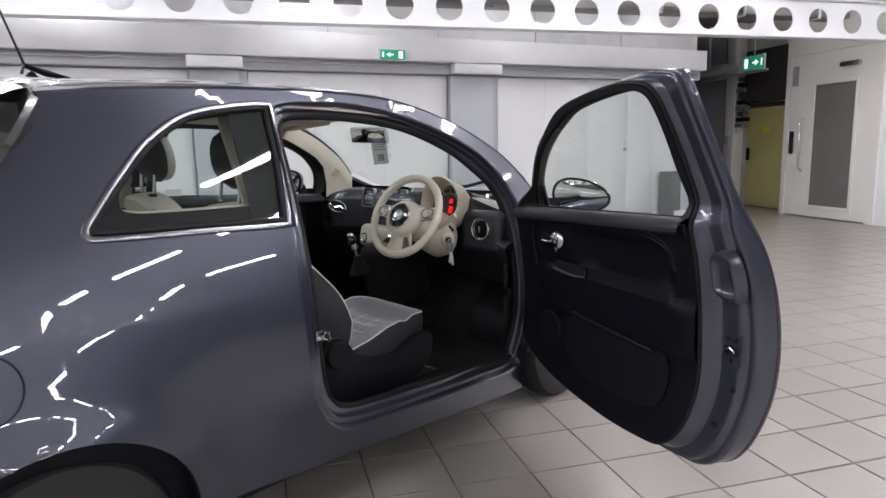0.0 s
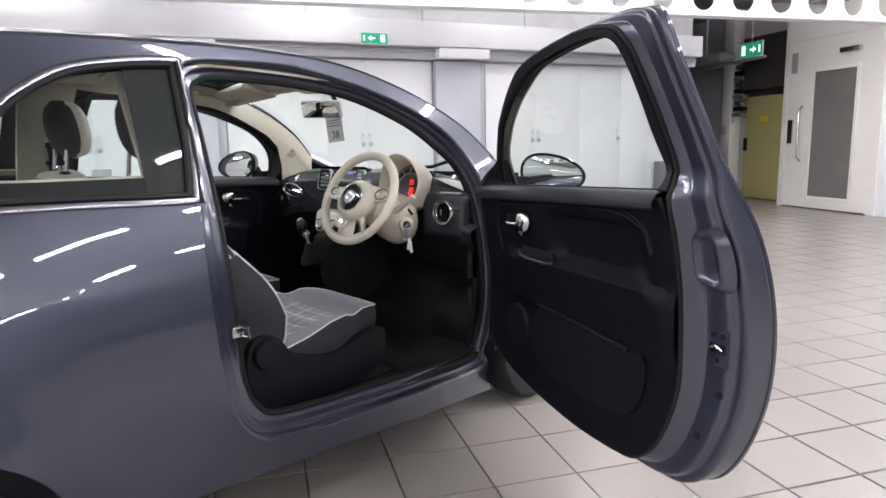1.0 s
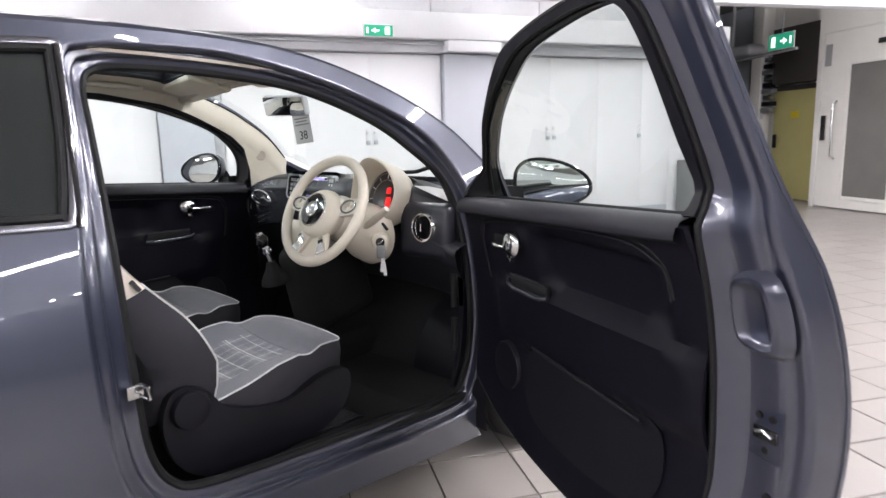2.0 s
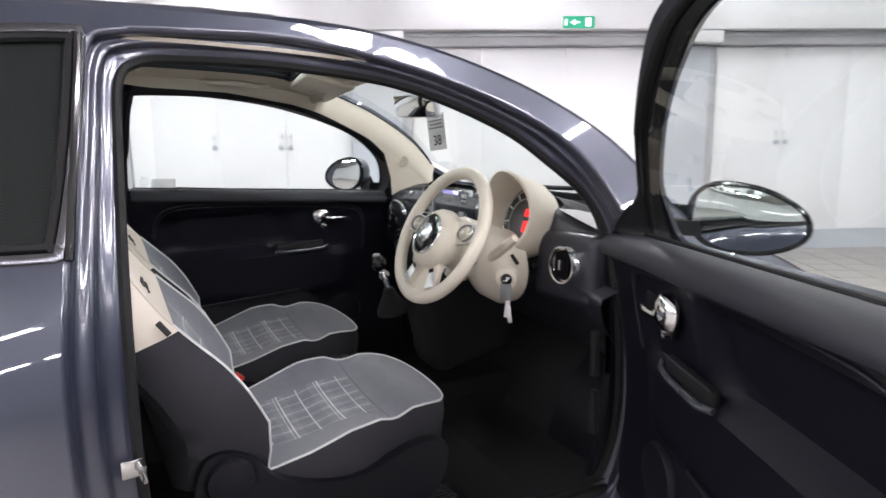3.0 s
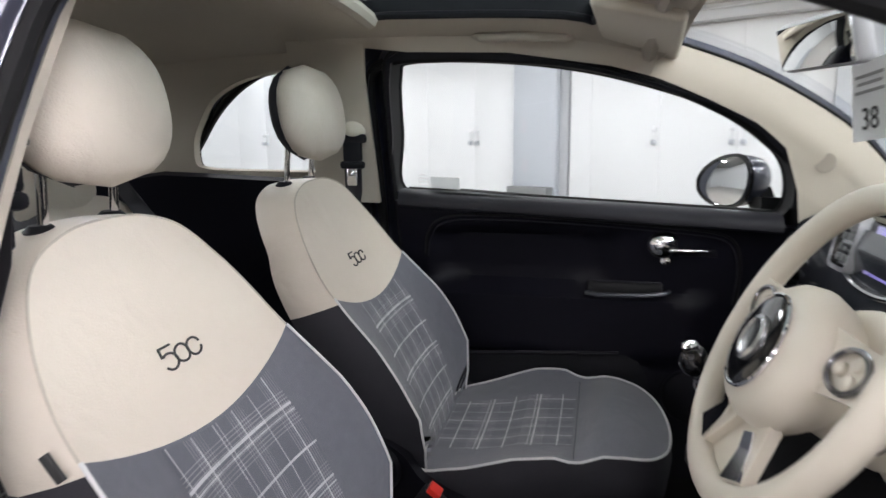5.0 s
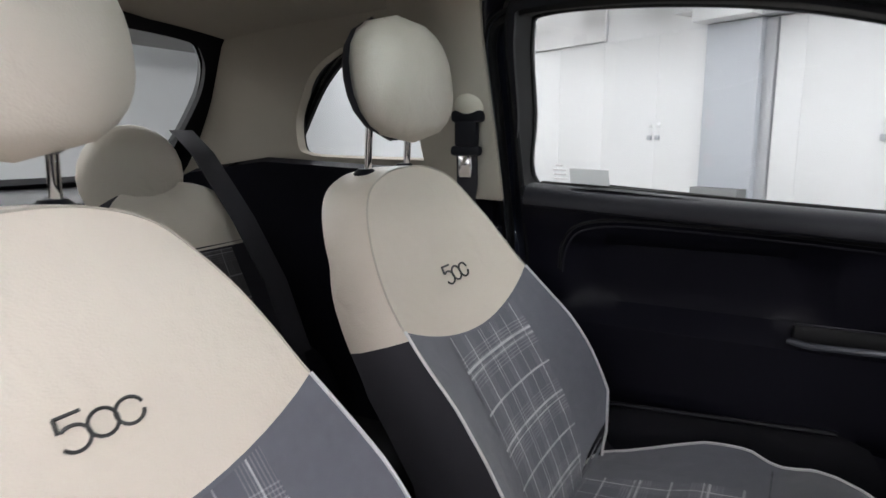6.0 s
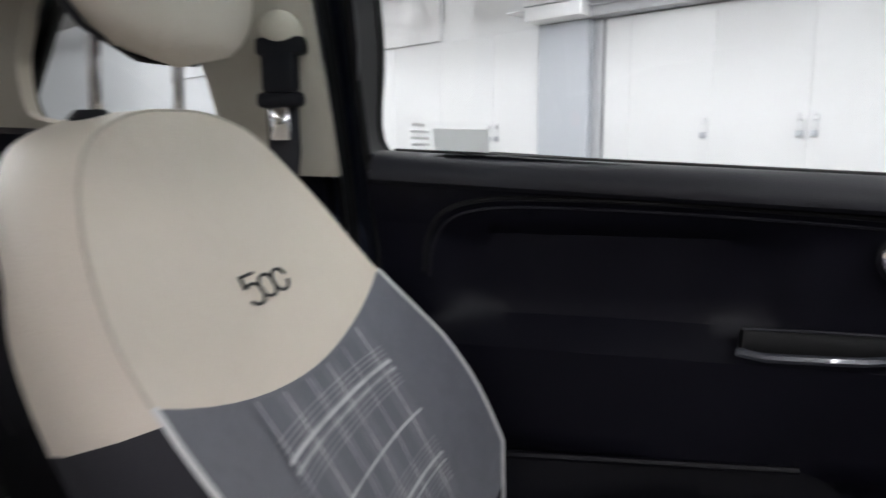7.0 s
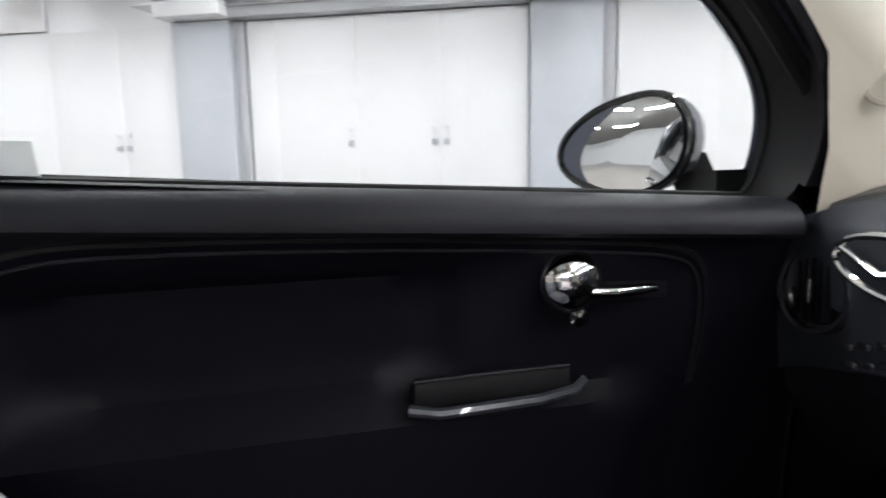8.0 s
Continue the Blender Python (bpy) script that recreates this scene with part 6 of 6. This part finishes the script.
part("stalk", tube([(0.22, 1.68, 1.02), (0.14, 1.66, 1.03), (0.10, 1.65, 1.04)], [0.010, 0.011, 0.015], 10), M_IVORY, cs)
part("stalk_tip", tube([(0.452, 1.752, 0.985), (0.468, 1.765, 0.958)], 0.006, 8), M_BLACK, cs)

R = 0.199
sw = part("steering_wheel", tube([wm @ V(R * math.cos(a), R * math.sin(a), 0.0) for a in np.linspace(0, 2 * math.pi, 56, endpoint=False)], 0.0190, 14, closed=True), M_IVORY, db, "ivory leather steering wheel")
hub = loft([[wm @ V(rx * math.cos(a), ry * math.sin(a) - 0.017, h) for a in np.linspace(0, 2 * math.pi, 30, endpoint=False)] for rx, ry, h in ((0.072, 0.066, -0.05), (0.098, 0.086, -0.022), (0.106, 0.093, 0.0), (0.102, 0.089, 0.020), (0.087, 0.077, 0.035), (0.06, 0.056, 0.042), (0.03, 0.03, 0.043))])
part("hub", hub, M_IVORY, sw, "ivory airbag hub")
em = wm @ Matrix.Translation((0, -0.015, 0))
part("emblem_plate", lathe([(0.061, 0.030), (0.061, 0.044), (0.052, 0.048), (0.0, 0.048)], 36, em), M_GLOSSBLACK, sw, "black round emblem plate")
part("emblem_rim", tube([em @ V(0.061 * math.cos(a), 0.061 * math.sin(a), 0.044) for a in np.linspace(0, 2 * math.pi, 40, endpoint=False)], 0.0032, 8, closed=True), M_CHROME, sw, "chrome ring")
part("emblem_disc", lathe([(0.030, 0.047), (0.030, 0.053), (0.024, 0.055), (0.018, 0.0525), (0, 0.054)], 28, em), M_STEEL, sw, "plain silver disc")
for a0, w in ((0.12, 0.036), (math.pi - 0.12, 0.036), (-math.pi / 2 - 0.42, 0.031), (-math.pi / 2 + 0.42, 0.031)):
    d = V(math.cos(a0), math.sin(a0), 0)
    n = V(-d.y, d.x, 0)
    sp = loft([[wm @ (d * r + n * (w * kk * j) + V(0, 0, h + dz)) for j, dz in ((-1, -0.006), (1, -0.006), (1, 0.008), (-1, 0.008))] for r, kk, h in ((0.07, 1.1, 0.004), (0.12, 0.85, -0.004), (0.180, 0.75, 0.0))])
    part("spoke", sp, M_IVORY, sw, "ivory spoke")
    if a0 < 0:
        st = loft([[wm @ (d * r + n * (w * kk * j) + V(0, 0, h + dz)) for j, dz in ((-1, 0.0), (1, 0.0), (1, 0.004), (-1, 0.004))] for r, kk, h in ((0.118, 0.35, 0.009), (0.140, 0.45, 0.006), (0.178, 0.72, 0.009))])
        part("spoke_inlay", st, M_CHROME, sw, "chrome spoke inlay")
        continue
    ring = [wm @ (d * (0.140 + 0.036 * math.cos(k)) + n * (0.023 * math.sin(k)) + V(0, 0, 0.010)) for k in np.linspace(0, 2 * math.pi, 28, endpoint=False)]
    part("spoke_bezel", tube(ring, 0.0035, 6, closed=True), M_SATIN, sw, "silver frame round the spoke buttons")
    for r, k in ((0.120, 0.0), (0.148, 0.010), (0.148, -0.010)):
        part("spoke_button", lathe([(0.0085, -0.004), (0.0085, 0.004), (0.006, 0.006), (0, 0.0065)], 14, wm @ Matrix.Translation(d * r + n * k + V(0, 0, 0.006))), M_IVORY, sw)


sp = loft([[wm @ V(w * j, -r, h + dz) for j, dz in ((-1, -0.006), (1, -0.006), (1, 0.006), (-1, 0.006))] for r, w, h in ((0.07, 0.055, -0.012), (0.12, 0.048, -0.016), (0.185, 0.060, -0.010))])
part("lower_cover", sp, M_IVORY, sw, "ivory cover between the lower spokes")
cl = part("column_collar", lathe([(0.060, -0.035), (0.074, -0.045), (0.082, -0.06), (0.086, -0.10), (0.088, -0.135), (0.07, -0.14)], 36, wm), M_IVORY, cs, "ivory collar behind the steering wheel")
part("collar_seam", tube([wm @ V(0.0865 * math.cos(a), 0.0865 * math.sin(a), -0.105) for a in np.linspace(0, 2 * math.pi, 40, endpoint=False)], 0.0016, 5, closed=True), M_DIAL, cs)

# interior mirror with its paper tag
mp = Vector((-0.038, 1.690, 1.436))
mm = pose(mp.x, mp.y, mp.z, 14, 2, 11)
im = part("interior_mirror", rbox((0.235, 0.03, 0.084), 0.014, mm, 4), M_GREYTRIM, car, "grey framed interior mirror")
part("mirror_glass", rbox((0.221, 0.003, 0.071), 0.001, mm @ Matrix.Translation((0, -0.0155, 0))), M_MIRROR, im, "mirror glass")
part("mirror_stem", tube([(-0.03, 1.705, 1.44), (-0.015, 1.735, 1.445), (0.0, 1.745, 1.475), (0.0, 1.70, 1.535)], 0.010, 8), M_BLACK, im)
tg = tagged(link_mesh("paper_tag", rbox((0.105, 0.002, 0.125), 0.0, pose(-0.045, 1.768, 1.345, 4, -5, 8)), M_PAPER), "white printed paper tag hung on the interior mirror", "paper tag")
tm = pose(-0.045, 1.768, 1.345, 4, -5, 8)
part("tag_number", text_mesh("38", 0.050, tm @ Matrix.Translation((0.0, -0.0016, -0.030)) @ pose(0, 0, 0, 90, 0, 0), 0.0004), M_INK, tg, "number 38 printed in black")
for k, wd in ((0.04, 0.08), (0.028, 0.07), (0.015, 0.085)):
    part("print_line", rbox((wd, 0.001, 0.005), 0, tm @ Matrix.Translation((0, -0.0018, k))), M_GREYINK, tg)
part("tag_back_print", text_mesh("38", 0.050, tm @ Matrix.Translation((0.0, 0.0016, -0.030)) @ pose(0, 0, 0, 90, 0, 180), 0.0004), M_INK, tg)

# ---- floor tiles ----
TS = 0.335
FM = Matrix.Translation((1.68, 1.78, 0)) @ Matrix(((TD.x, TD.y, 0, 0), (TD.y, -TD.x, 0, 0), (0, 0, 1, 0), (0, 0, 0, 1)))
tile_meshes = []
for k in range(4):
    g = TS - 0.007 - 0.0008 * k
    b = bmesh.new()
    h = 0.0062 + 0.0004 * k
    v = [b.verts.new(p) for p in ((-g / 2, -g / 2, -0.006), (g / 2, -g / 2, -0.006), (g / 2, g / 2, -0.006), (-g / 2, g / 2, -0.006))]
    v2 = [b.verts.new(p) for p in ((-g / 2, -g / 2, -0.0015 - 0.0003 * k), (g / 2, -g / 2, -0.0015 - 0.0003 * k), (g / 2, g / 2, -0.0015 - 0.0003 * k), (-g / 2, g / 2, -0.0015 - 0.0003 * k))]
    c = g / 2 - 0.003
    v3 = [b.verts.new(p) for p in ((-c, -c, 0), (c, -c, 0), (c, c, 0), (-c, c, 0))]
    for lo, hi in ((v, v2), (v2, v3)):
        for i in range(4):
            b.faces.new((lo[i], lo[(i + 1) % 4], hi[(i + 1) % 4], hi[i]))
    b.faces.new(v3)
    me = bpy.data.meshes.new("tile")
    b.to_mesh(me)
    b.free()
    me.materials.append(M_TILE)
    tile_meshes.append(me)
rng = random.Random(5)
near, far_v, far_f = 0, [], []
for i in range(-62, 63):
    for j in range(-62, 63):
        u, w = (i + 0.5) * TS + 0.140, (j + 0.5) * TS - 0.020
        p = FM @ Vector((u, w, 0))
        if -1 < i < 17 and -8 < j < 9 and near < 300:
            o = new("tile", tile_meshes[rng.randrange(4)])
            o.parent = floor
            o.matrix_basis = FM @ Matrix.Translation((u, w, 0))
            near += 1
        elif abs(p.x) < 20 and -16 < p.y < 20:
            c = TS / 2 - 0.004
            k = len(far_v)
            far_v += [tuple(FM @ Vector((u + a * c, w + bq * c, z))) for z in (-0.006, 0.0) for a, bq in ((-1, -1), (1, -1), (1, 1), (-1, 1))]
            far_f += [(k + 4, k + 7, k + 6, k + 5)] + [(k + n, k + 4 + n, k + 4 + (n + 1) % 4, k + (n + 1) % 4) for n in range(4)]
me = bpy.data.meshes.new("tile_field")
me.from_pydata(far_v, [], far_f)
me.materials.append(M_TILE)
me.update()
tf = new("tile_field", me)
tf.parent = floor
tagged(tf, "field of beige ceramic floor tiles", kind="stuff")
